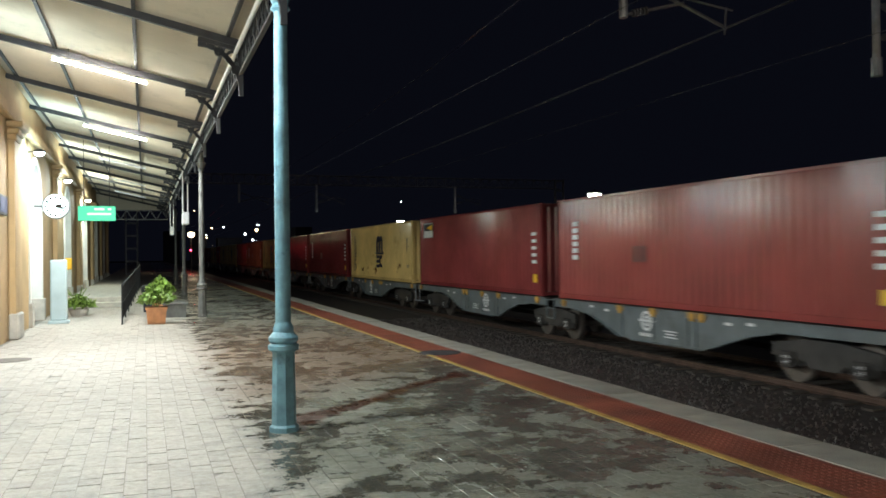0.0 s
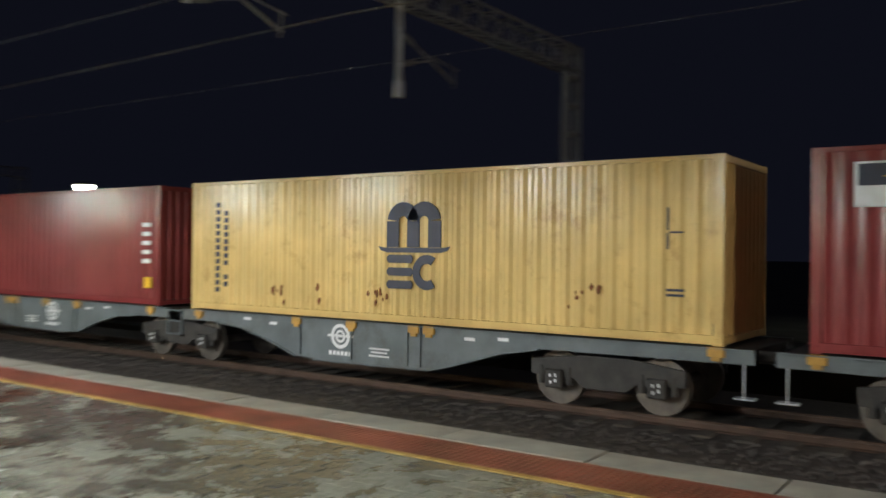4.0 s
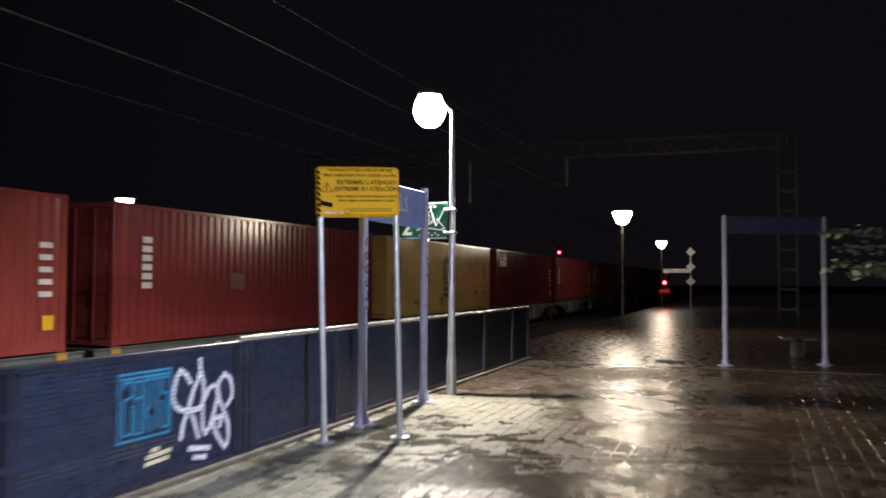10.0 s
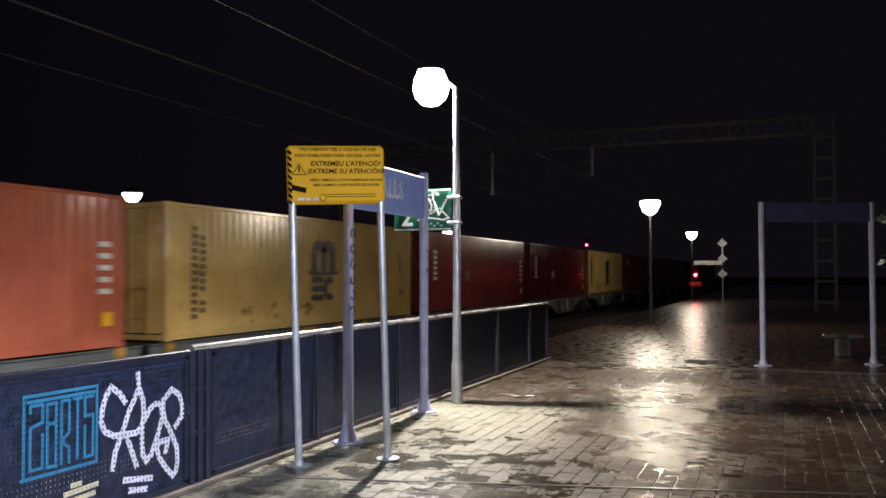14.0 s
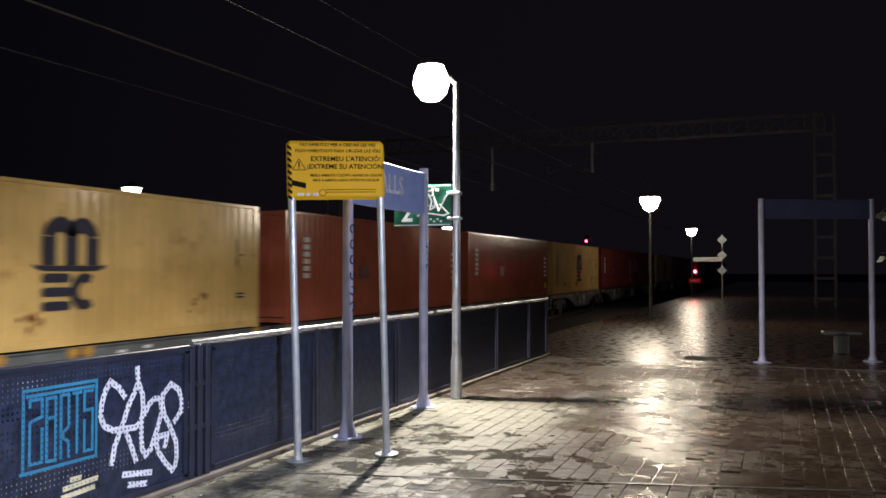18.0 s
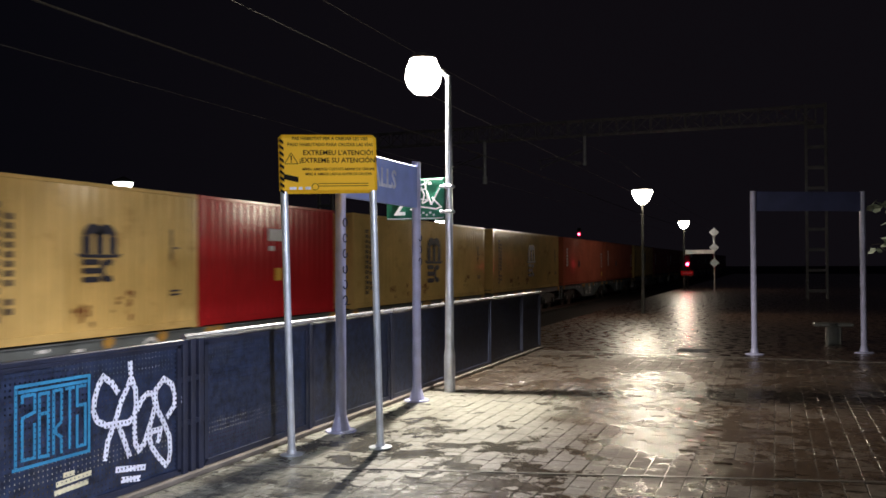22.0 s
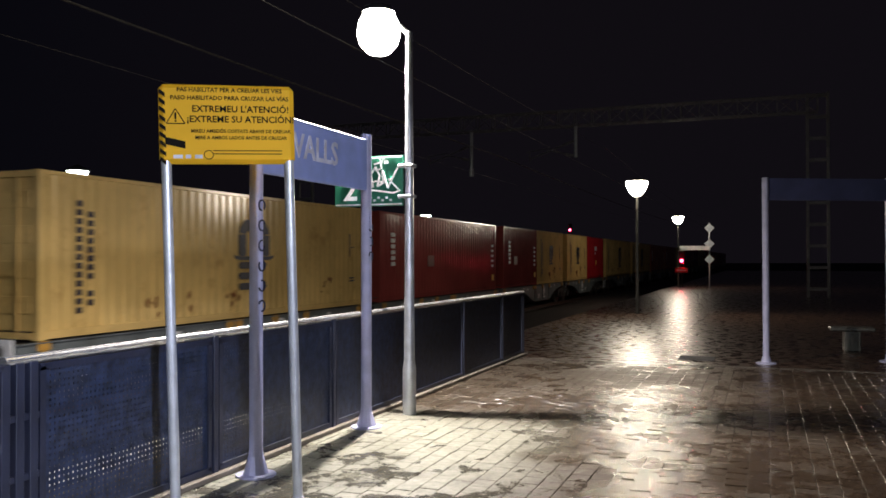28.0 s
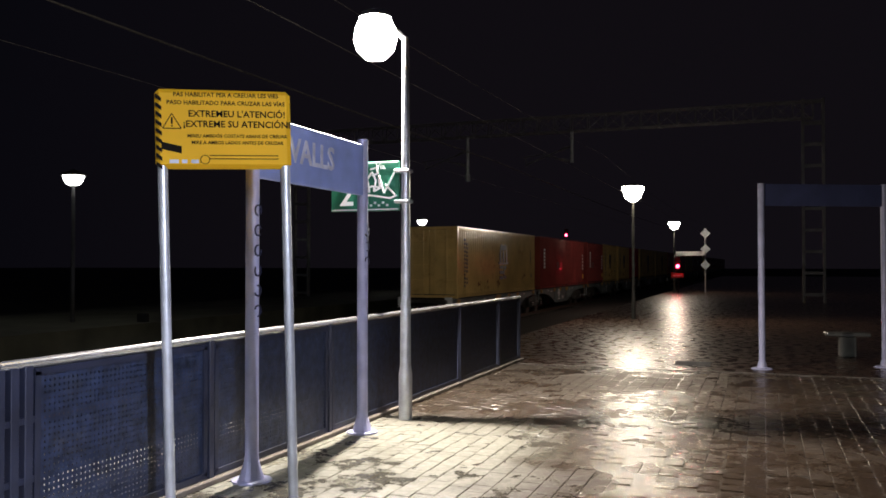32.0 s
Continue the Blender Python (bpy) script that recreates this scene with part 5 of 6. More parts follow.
# wall
wall = thing("wall_station", label="ochre plastered station wall with arched doorways and stone pilasters", category="wall", kind="structure")
ARCH = [5.2, 14.8, 24.4, 34.0, 43.6, 53.2, 62.8]
aw, ah = 1.2, 2.95
top = 5.6
edges = [-2.6]
for a in ARCH:
    edges += [a - aw, a + aw]
edges.append(72.0)
for k in range(0, len(edges), 2):
    bm = B()
    box(bm, W_X - 0.45, edges[k], 0, W_X, edges[k + 1], top)
    part("pier", bm, M_WALL, wall)
for a in ARCH:
    bm = B()
    pts = [(a - aw, top), (a + aw, top), (a + aw, ah)] + [(a + aw * math.cos(radians(t)), ah + aw * math.sin(radians(t))) for t in range(15, 180, 15)] + [(a - aw, ah)]
    prism(bm, pts[::-1], "x", W_X - 0.45, W_X)
    part("arch_head", bm, M_WALL, wall)
for a in ARCH:
    bm = B()
    box(bm, W_X - 0.4, a - aw, 0, W_X - 0.35, a + aw, ah + aw, 0)
    part("doorway_leaf", bm, M_DOOR, wall, "grey-green painted arched door")
    bm = B()
    for k in range(12):
        p, q = radians(k * 15), radians(k * 15 + 15)
        prism(bm, [(a + r_ * math.cos(w_), ah + r_ * math.sin(w_)) for r_, w_ in ((aw - 0.004, p), (aw + 0.2, p), (aw + 0.2, q), (aw - 0.004, q))], "x", W_X - 0.3, W_X + 0.04)
    for sy in (-1, 1):
        box(bm, W_X - 0.3, a + sy * (aw - 0.004), 0.6, W_X + 0.04, a + sy * (aw + 0.2), ah)
    part("archivolt", bm, M_LIME, wall, "white limewashed arch surround")
    for sy in (-1, 1):
        bm = B()
        box(bm, W_X - 0.3, a + sy * (aw - 0.05), 0, W_X + 0.1, a + sy * (aw + 0.26), 0.6, 0.02)
        part("arch_plinth", bm, M_STONEW, wall)
    for dy in (-0.8, 0.0, 0.8):
        bm = B()
        box(bm, W_X - 0.35, a + dy - 0.06, 0.1, W_X - 0.3, a + dy + 0.06, ah + (0.8 if dy else 1.0), 0.01)
        part("door_stile", bm, M_DOOR, wall)
    bm = B()
    box(bm, W_X - 0.352, a - 1.1, 1.1, W_X - 0.345, a + 1.1, 2.6)
    part("door_glass", bm, M_GLASS, wall, "dark door glazing")
for y in [0.6, 10.0, 20.1, 29.2, 38.8, 48.4, 58.0, 67.6]:
    bm = B()
    box(bm, W_X, y - 0.35, 0, W_X + 0.14, y + 0.35, 4.2, 0.02)
    part("pilaster", bm, M_WALL, wall)
    bm = B()
    box(bm, W_X, y - 0.42, 0, W_X + 0.2, y + 0.42, 0.55, 0.03)
    part("plinth", bm, M_STONEW, wall)
    bm = B()
    for z, o in ((4.2, 0.04), (4.32, 0.1), (4.46, 0.18)):
        box(bm, W_X, y - 0.35 - o, z, W_X + 0.14 + o, y + 0.35 + o, z + 0.12, 0.02)
    part("capital", bm, M_WALL, wall)
bm = B()
box(bm, W_X, -2.6, 4.6, W_X + 0.16, 72, 4.85, 0.03)
part("cornice", bm, M_WALL, wall)
bm = B()
box(bm, -12, -2.6, 0, W_X - 0.45, -2.3, 5.6)
box(bm, -12, 72, 0, W_X - 0.45, 72.3, 5.6)
box(bm, -12, -2.3, 5.5, W_X - 0.45, 72, 5.7)
part("shell", bm, M_WALL, wall)


def tube_light(at, lit):
    e = thing("tube_light", at, label="glowing white fluorescent tube hung under the canopy" if lit else "unlit white fluorescent tube hung under the canopy", category="lamp", group="canopy tube lights")
    bm = B()
    bar(bm, (-0.75, 0, 0.165), (0.75, 0, -0.165), 0.06, 0.03)
    part("housing", bm, M_WHITE, e)
    bm = B()
    rod(bm, (-0.74, 0, 0.125), (0.74, 0, -0.2), 0.019, seg=10)
    part("tube", bm, G_TUBE if lit else M_WHITE, e, "glowing tube" if lit else "unlit tube")
    for x in (-0.5, 0.5):
        bm = B()
        rod(bm, (x, 0, -x * 0.22), (x, 0, 0.2 - x * 0.22), 0.008, seg=6)
        part("hanger", bm, M_IRON, e)
    return e


for k in range(7):
    y = 0.35 + k * 7.635
    z = canopy_z(-0.69) - 0.17
    tube_light((-0.69, y - 0.12, z), 0 < k < 4)
    if 0 < k < 4:
        spot_lamp("tube_light_source", (-0.69, y - 0.12, z - 0.5), (-0.69, y - 0.12, 0), (230, 420, 380)[k - 1], ((0.84, 0.98, 1.0), (0.92, 0.99, 0.99), (0.94, 0.99, 0.96))[k - 1], 174, 0.2, 0.12)


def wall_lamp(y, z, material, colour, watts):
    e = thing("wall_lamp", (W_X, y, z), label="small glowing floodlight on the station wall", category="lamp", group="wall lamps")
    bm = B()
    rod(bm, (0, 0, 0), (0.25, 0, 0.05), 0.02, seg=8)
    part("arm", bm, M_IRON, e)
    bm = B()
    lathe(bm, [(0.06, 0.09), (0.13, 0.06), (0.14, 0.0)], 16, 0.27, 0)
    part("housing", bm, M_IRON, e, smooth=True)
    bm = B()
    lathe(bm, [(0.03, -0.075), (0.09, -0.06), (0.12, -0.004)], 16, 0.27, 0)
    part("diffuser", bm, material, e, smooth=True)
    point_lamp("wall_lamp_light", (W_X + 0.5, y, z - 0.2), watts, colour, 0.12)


# first two are unseen, added for the cool light on the near floor
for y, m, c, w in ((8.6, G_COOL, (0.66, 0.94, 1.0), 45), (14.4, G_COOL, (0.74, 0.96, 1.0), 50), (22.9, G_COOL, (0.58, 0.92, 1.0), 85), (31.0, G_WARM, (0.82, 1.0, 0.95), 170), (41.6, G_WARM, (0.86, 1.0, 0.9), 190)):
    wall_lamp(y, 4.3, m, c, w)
# the floodlight, inferred and unseen, at the building's south corner shines along the platform
flood = thing("floodlight", (W_X, -2.45, 3.5), label="unseen bluish white floodlight on the building's south corner, with an added second head", category="lamp")
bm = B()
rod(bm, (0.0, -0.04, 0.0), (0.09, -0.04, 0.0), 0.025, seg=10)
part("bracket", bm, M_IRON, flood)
# the second, upper head is added to brighten the sign faces
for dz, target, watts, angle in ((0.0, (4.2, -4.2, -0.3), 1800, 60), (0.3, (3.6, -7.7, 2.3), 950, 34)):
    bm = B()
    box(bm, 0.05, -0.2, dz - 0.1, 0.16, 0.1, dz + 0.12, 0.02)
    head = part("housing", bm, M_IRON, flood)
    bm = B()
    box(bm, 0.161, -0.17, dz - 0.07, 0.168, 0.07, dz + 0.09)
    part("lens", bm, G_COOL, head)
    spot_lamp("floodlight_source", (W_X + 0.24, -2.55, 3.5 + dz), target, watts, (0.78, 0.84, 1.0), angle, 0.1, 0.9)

clock = thing("station_clock", (-2.18, 24.2, 3.05), label="round white station clock on a wall bracket", category="clock")
bm = B()
rod(bm, (0, -0.1, 0), (0, 0.1, 0), 0.33, seg=32)
part("case", bm, M_GREYIRON, clock, smooth=True)
bm = B()
rod(bm, (0, -0.115, 0), (0, -0.1, 0), 0.3, seg=32)
face = part("face", bm, G_FACE, clock, "glowing white dial")
for k in range(12):
    bm = B()
    a = radians(k * 30)
    bar(bm, (0.2 * math.sin(a), -0.115, 0.2 * math.cos(a)), (0.27 * math.sin(a), -0.115, 0.27 * math.cos(a)), 0.045, 0.045)
    part("hour_mark", bm, M_INK, face)
for nm, a, r, w in (("hour_hand", 75, 0.15, 0.065), ("minute_hand", 104, 0.22, 0.05)):
    bm = B()
    a = radians(a)
    bar(bm, (0, -0.115, 0), (r * math.sin(a), -0.115, r * math.cos(a)), w, w)
    part(nm, bm, M_INK, face)
bm = B()
bar(bm, (-0.52, 0, 0), (-0.31, 0, 0), 0.06, 0.06)
part("bracket", bm, M_GREYIRON, clock)

gs = thing("exit_sign", label="green lit information sign hung under the canopy", category="sign")
bm = B()
box(bm, -1.98, 28.85, 2.86, -0.87, 28.97, 3.33, 0.01)
g = part("board", bm, G_SIGN, gs)
bm = B()
for k, (a, b, z) in enumerate(((-1.5, -1.2, 3.2), (-1.7, -1.0, 3.05), (-1.1, -1.0, 3.2))):
    box(bm, a, 28.842, z, b, 28.848, z + 0.06)
part("lettering_bars", bm, M_WHITE, g)
bm = B()
for x in (-1.8, -1.05):
    rod(bm, (x, 28.91, 3.33), (x, 28.91, canopy_z(x) + 0.1), 0.012, seg=6)
part("hanger", bm, M_IRON, gs)

bm = B()
e = thing("white_cabinet", (-2.13, 24.2, 0), label="tall narrow white ticket validator cabinet", category="cabinet")
box(bm, -0.2, -0.12, 0.08, 0.2, 0.12, 1.66, 0.03)
part("body", bm, M_CABINET, e)
bm = B()
box(bm, -0.25, -0.18, 0, 0.25, 0.18, 0.08, 0.01)
part("foot", bm, M_CABINET, e)

# raised floor with two steps
steps = thing("steps", label="two pale stone steps up to a raised terrace", category="steps", kind="structure")
for k in range(2):
    bm = B()
    box(bm, W_X + 0.2, 31.0 + k * 0.35, 0, -0.75, 90, 0.17 * (k + 1), 0.01)
    part("step", bm, M_STONEW, steps)

railing = thing("railing", label="black iron railing along the ramp", category="railing")


def ramp_line(a):
    """Foot of the railing a metres from its near end."""
    return (-0.56 + a * 0.021, 23.0 + a, a * 0.021)


for a in range(0, 18, 2):
    bm = B()
    x, y, z = ramp_line(a)
    box(bm, x - 0.02, y - 0.02, z, x + 0.02, y + 0.02, z + 1.0, 0.004)
    part("post", bm, M_IRON, railing)
for h in (0.14, 0.55, 1.0):
    bm = B()
    for a in range(0, 16):
        p, q = Vector(ramp_line(a)), Vector(ramp_line(a + 1))
        rod(bm, p + Vector((0, 0, h)), q + Vector((0, 0, h)), 0.026 if h > 0.9 else 0.014, seg=8)
    part("rail", bm, M_IRON, railing)
bm = B()
rod(bm, (0, 0, 0.14), (0, 0, 1.0), 0.007, seg=5)
baluster = mesh("baluster", bm, M_IRON)
for a in range(120):
    share("baluster", baluster, railing, ramp_line(0.1 + a * 0.13))


def plant(name, at, pot, label, spread, height, seed, leaf=0.09):
    e = thing(name, at, label=label, category="potted plant")
    bm = B()
    if pot == "box":
        prism(bm, [(-0.21, 0), (0.21, 0), (0.25, 0.37), (0.27, 0.37), (0.27, 0.43), (-0.27, 0.43), (-0.27, 0.37), (-0.25, 0.37)], "y", -0.25, 0.25)
        part("pot", bm, M_TERRA, e)
    else:
        lathe(bm, [(0.2, 0), (0.26, 0.1), (0.28, 0.2), (0.25, 0.22)], 14)
        part("pot", bm, M_STONEW, e)
    r = random.Random(seed)
    bm = B()
    for k in range(420):
        a, h = r.uniform(0, 6.28), r.uniform(0.3, 1.0)
        d = r.uniform(0.1, 1) * spread
        p = Vector((d * math.cos(a), d * math.sin(a), (0.42 if pot == "box" else 0.16) + h * height * (1 - 0.5 * d / spread)))
        q = Euler((r.uniform(-0.9, 0.9), r.uniform(-0.9, 0.9), a)).to_matrix()
        s = leaf * r.uniform(0.6, 1.3)
        vs4 = [bm.verts.new(p + q @ Vector(v)) for v in ((-s, 0, 0), (0, -s * 0.5, 0.01), (s, 0, 0), (0, s * 0.5, 0.01))]
        bm.faces.new(vs4)
    part("foliage", bm, M_LEAF, e)
    bm = B()
    for k in range(14):
        a = r.uniform(0, 6.28)
        rod(bm, (0, 0, 0.4), (spread * 0.7 * math.cos(a), spread * 0.7 * math.sin(a), 0.45 + height * r.uniform(0.3, 0.8)), 0.008, seg=5)
    part("stems", bm, M_LEAF, e)
    return e


plant("potted_plant", (0.26, 23.0, 0), "box", "leafy green plant in a terracotta box planter", 0.46, 0.52, 3)
plant("potted_plant", (0.42, 26.5, 0), "box", "leafy green plant in a terracotta planter behind another", 0.4, 0.75, 4)
plant("potted_plant", (-1.85, 27.0, 0), "bowl", "dark green bushy plant in a stone bowl", 0.45, 0.5, 5)

# pale slender post on the platform
post = thing("steel_post", (-0.73, 3.86, 0), label="pale painted steel post with turquoise paint marks", category="post")
bm = B()
lathe(bm, [(0.1, 0), (0.1, 0.015), (0.044, 0.03), (0.042, 4.95)], 20)
part("shaft", bm, M_PALE, post, smooth=True)
for z0, z1, a0, a1 in ((1.64, 1.667, -165, -110), (1.575, 1.605, -150, -105), (1.505, 1.555, -155, -112), (1.69, 1.725, -160, -115), (1.42, 1.49, -145, -108), (1.3, 1.36, -150, -120)):
    bm = B()
    lo = [bm.verts.new((0.0455 * math.cos(radians(a0 + (a1 - a0) * k / 6)), 0.0455 * math.sin(radians(a0 + (a1 - a0) * k / 6)), z0 + 0.006 * (k % 2))) for k in range(7)]
    hi = [bm.verts.new((0.0455 * math.cos(radians(a0 + (a1 - a0) * k / 6)), 0.0455 * math.sin(radians(a0 + (a1 - a0) * k / 6)), z1 - 0.008 * (k % 3))) for k in range(7)]
    for k in range(6):
        bm.faces.new((lo[k], lo[k + 1], hi[k + 1], hi[k]))
    part("paint_mark", bm, M_TURQ, post, "turquoise paint smear")


# ---------------------------------------------------------------- overhead line, signals and the far distance
def lattice(bm, a, b, w, h, bay, t=0.04):
    """A box lattice girder from a to b; w and h across it."""
    a, b = Vector(a), Vector(b)
    d = b - a
    u = d.normalized()
    if abs(u.z) > 0.9:
        p, q = Vector((1, 0, 0)), Vector((0, 1, 0))
    else:
        p, q = Vector((0, 0, 1)), u.cross(Vector((0, 0, 1))).normalized()
    corner = [p * (sx * h / 2) + q * (sy * w / 2) for sx, sy in ((-1, -1), (-1, 1), (1, 1), (1, -1))]
    for c in corner:
        bar(bm, a + c, b + c, t, t)
    n = max(1, round(d.length / bay))
    for k in range(n):
        s0, s1 = a + d * (k / n), a + d * ((k + 1) / n)
        for i in range(4):
            c0, c1 = corner[i], corner[(i + 1) % 4]
            bar(bm, s0 + c0, s1 + c1, t * 0.6, t * 0.6)
            bar(bm, s0 + c0, s0 + c1, t * 0.7, t * 0.7)


def ladder_mast(bm, x, z0, z1):
    """Two channel uprights joined by flat battens."""
    for dx in (-0.42, 0.42):
        box(bm, x + dx - 0.06, -0.11, z0, x + dx + 0.06, 0.11, z1, 0.01)
    n = int((z1 - z0) / 0.95)
    for k in range(n + 1):
        z = z0 + 0.3 + k * (z1 - z0 - 0.5) / n
        for y in (-0.115, 0.105):
            box(bm, x - 0.42, y, z, x + 0.42, y + 0.012, z + 0.13)


def portal(y, x0, x1, zb, hangers, label):
    e = thing("catenary_portal", (0, y, 0), label=label, category="overhead gantry", group="overhead line portals")
    for x in (x0, x1):
        bm = B()
        ladder_mast(bm, x, -1.2 if x > 5.7 else 0, zb + 0.8)
        part("mast", bm, M_MAST, e)
    bm = B()
    lattice(bm, (x0, 0, zb + 0.3), (x1, 0, zb + 0.3), 0.5, 0.75, 0.85, 0.06)
    part("beam", bm, M_MAST, e)
    for x in hangers:
        bm = B()
        rod(bm, (x, 0, zb), (x, 0, zb - (2.3 if x > 10 else 1.6)), 0.085, seg=10)
        if x > 10:
            rod(bm, (x, 0, zb - 1.95), (x, 0, zb - 2.35), 0.12, seg=10)
        part("drop_post", bm, M_GALV, e, "grey steel drop post")
        bm = B()
        rod(bm, (x, 0, zb - 0.75), (x + 2.35, 0, zb - 1.62), 0.035, seg=8)
        rod(bm, (x, 0, zb - 1.55), (x + 1.35, 0, zb - 1.2), 0.03, seg=8)
        rod(bm, (x + 1.3, 0, zb - 1.1), (x + 2.5, 0, zb - 1.25), 0.022, seg=8)
        rod(bm, (x + 2.35, 0, zb - 1.2), (x + 2.3, 0, zb - 1.75), 0.022, seg=8)
        for k in range(5):
            for z0, dz in ((0.75, 0.37), (1.55, -0.26)):
                rod(bm, (x + 0.2 + k * 0.07, 0, zb - z0 - (0.2 + k * 0.07) * dz), (x + 0.235 + k * 0.07, 0, zb - z0 - (0.235 + k * 0.07) * dz), 0.075, seg=10)
        part("cantilever", bm, M_MAST, e)
    return e


M_MAST = mat("mast_steel", (0.17, 0.17, 0.185), 0.7, metal=0.0, vary=0.2)
portal(14.0, -3.6, 24.0, 7.75, (8.6, 14.8), "grey lattice overhead-line portal spanning the tracks")
portal(-43.2, -1.95, 24.0, 8.3, (8.9, 14.3), "grey lattice overhead-line portal spanning the tracks")
portal(70.0, -0.97, 36.0, 7.6, (7.2, 13.5, 25.8), "distant lattice overhead-line portal")
for x, nm in ((TRACK1, "contact_wire"), (TRACK2, "contact_wire")):
    for z0, r, sag in ((5.7, 0.006, 0.0), (6.92, 0.024, 0.2) if x > 10 else (7.05, 0.006, 0.55)):
        bm = B()
        spans = [(-120, -43.2), (-43.2, 14.0), (14.0, 70.0), (70.0, 180.0)]
        line = [(y0 + (y1 - y0) * k / 12, z0 - 4 * sag * k / 12 * (1 - k / 12)) for y0, y1 in spans for k in range(12)]
        rings = [[bm.verts.new((x + r * math.cos(q * 1.2566), wy, wz + r * math.sin(q * 1.2566))) for q in range(5)] for wy, wz in line]
        for p, q in zip(rings, rings[1:]):
            for i in range(5):
                bm.faces.new((p[i], p[(i + 1) % 5], q[(i + 1) % 5], q[i]))
        solid(nm if sag == 0 else "messenger_wire", bm, M_WIRE, label="thin overhead line wire above the track", category="overhead wire")

# the opposite platform and its lamps behind the train
bm = B()
box(bm, 17.6, -130, -1.3, 25, 260, -0.05)
solid("platform_opposite", bm, M_GROUND, kind="structure", label="dim opposite platform behind the train", category="platform")
for y in (-51, -22.5, 0.7, 35.3, 67.5):
    e = thing("opposite_lamp", (20, y, -0.05), label="lamp post with a glowing disc head on the opposite platform", category="street lamp", group="opposite platform lamps")
    bm = B()
    lathe(bm, [(0.07, 0), (0.06, 2.5), (0.045, 4.35)], 10)
    part("pole", bm, M_IRON, e, smooth=True)
    bm = B()
    lathe(bm, [(0.02, 4.7), (0.18, 4.62), (0.38, 4.55), (0.38, 4.5)], 20)
    part("hood", bm, M_IRON, e, smooth=True)
    bm = B()
    lathe(bm, [(0.1, 4.2), (0.2, 4.24), (0.27, 4.34), (0.32, 4.49)], 20)
    part("lens", bm, G_LAMP3, e, "glowing lens")
    point_lamp("opposite_lamp_light", (20, y, 4.1), 7, (1.0, 0.96, 0.85), 0.2)


def signal(at, height, colour, label, plate=False):
    e = thing("rail_signal", (at[0], at[1], at[2]), label=label, category="railway signal", group="railway signals")
    bm = B()
    rod(bm, (0, -0.1, 0), (0, -0.1, height + 0.3), 0.05, seg=8)
    part("post", bm, M_IRON, e)
    bm = B()
    box(bm, -0.18, -0.08, height - 0.25, 0.18, 0.1, height + 0.6, 0.03)
    part("head", bm, M_DARK, e)
    bm = B()
    rod(bm, (0, 0.1, height), (0, 0.16, height), 0.1 if not plate else 0.09, seg=16)
    part("lens", bm, colour, e, "glowing lens")
    if plate:
        bm = B()
        box(bm, -0.35, 0.0, height - 0.72, 0.4, 0.04, height - 0.42, 0.01)
        part("plate", bm, M_SIGRED, e, "red plate with pale bars")
        bm = B()
        box(bm, -0.25, 0.041, height - 0.6, 0.3, 0.044, height - 0.54)
        part("plate_bars", bm, M_WHITE, e)
    return e


M_SIGRED = mat("plate_red", (0.5, 0.03, 0.04), 0.5)
signal((18.1, -83.8, -1.25), 5.8, G_RED_FAR, "tall railway signal showing red beyond the train")
signal((5.0, -55.3, 0), 1.6, G_RED_FAR, "low platform-end signal showing red", True)
point_lamp("signal_red_light", (5.0, -55.05, 1.6), 3, (1.0, 0.03, 0.05), 0.08)
signal((5.4, 110.0, 0), 2.45, G_RED_FAR, "distant railway signal showing red").rotation_euler.z = radians(180)
signal((18.0, -23.3, -1.25), 0.87, G_RED, "low dwarf signal showing red beside the far track")
bd = thing("route_board", (3.45, -56.2, 0), label="post with three grey diamond plates and a white arm board", category="railway sign")
bm = B()
rod(bm, (0, 0, 0), (0, 0, 3.9), 0.05, seg=8)
part("post", bm, M_GALV, bd)
for z in (1.67, 2.63, 3.59):
    bm = B()
    prism(bm, [(-0.3, z), (0, z + 0.3), (0.3, z), (0, z - 0.3)], "y", 0.05, 0.08)
    part("diamond_plate", bm, M_GALV, bd)
bm = B()
box(bm, 0.0, 0.05, 2.24, 1.75, 0.09, 2.5)
part("arm_board", bm, M_WHITE, bd)

# lights of the town, far beyond the north end
town = thing("town_lights", (0, 300, 0), label="scattered small lights of the distant town", category="lights", kind="stuff")
rr = random.Random(9)
pts = [(37, 10.6, 0.9), (32, 8.9, 0.5), (24.4, 4.1, 1.3), (22.3, 11.5, 0.4), (26.4, 11.9, 0.4), (87, 20.4, 0.4), (16.2, 17.3, 0.3), (36.5, 7.2, 0.6), (29, 4.5, 0.4), (20, 8, 0.35)]
pts += [(rr.uniform(14, 60), rr.uniform(3, 13), rr.uniform(0.12, 0.3)) for k in range(22)]
bmc, bmw = B(), B()
for k, (x, z, r) in enumerate(pts):
    bmesh.ops.create_icosphere(bmc if k % 3 else bmw, subdivisions=1, radius=r * 0.55, matrix=Matrix.Translation((x, rr.uniform(-10, 10), z)))
part("cool_light", bmc, G_CITY, town)
part("warm_light", bmw, G_CITYW, town)
bm = B()
for k in range(9):
    x = 6 + k * 9
    box(bm, x, 4, -1.3, x + rr.uniform(5, 9), 14, rr.uniform(4, 12))
solid("backdrop_town", bm, M_DARK, kind="structure", label="dark outline of far buildings", category="backdrop").location.y = 300

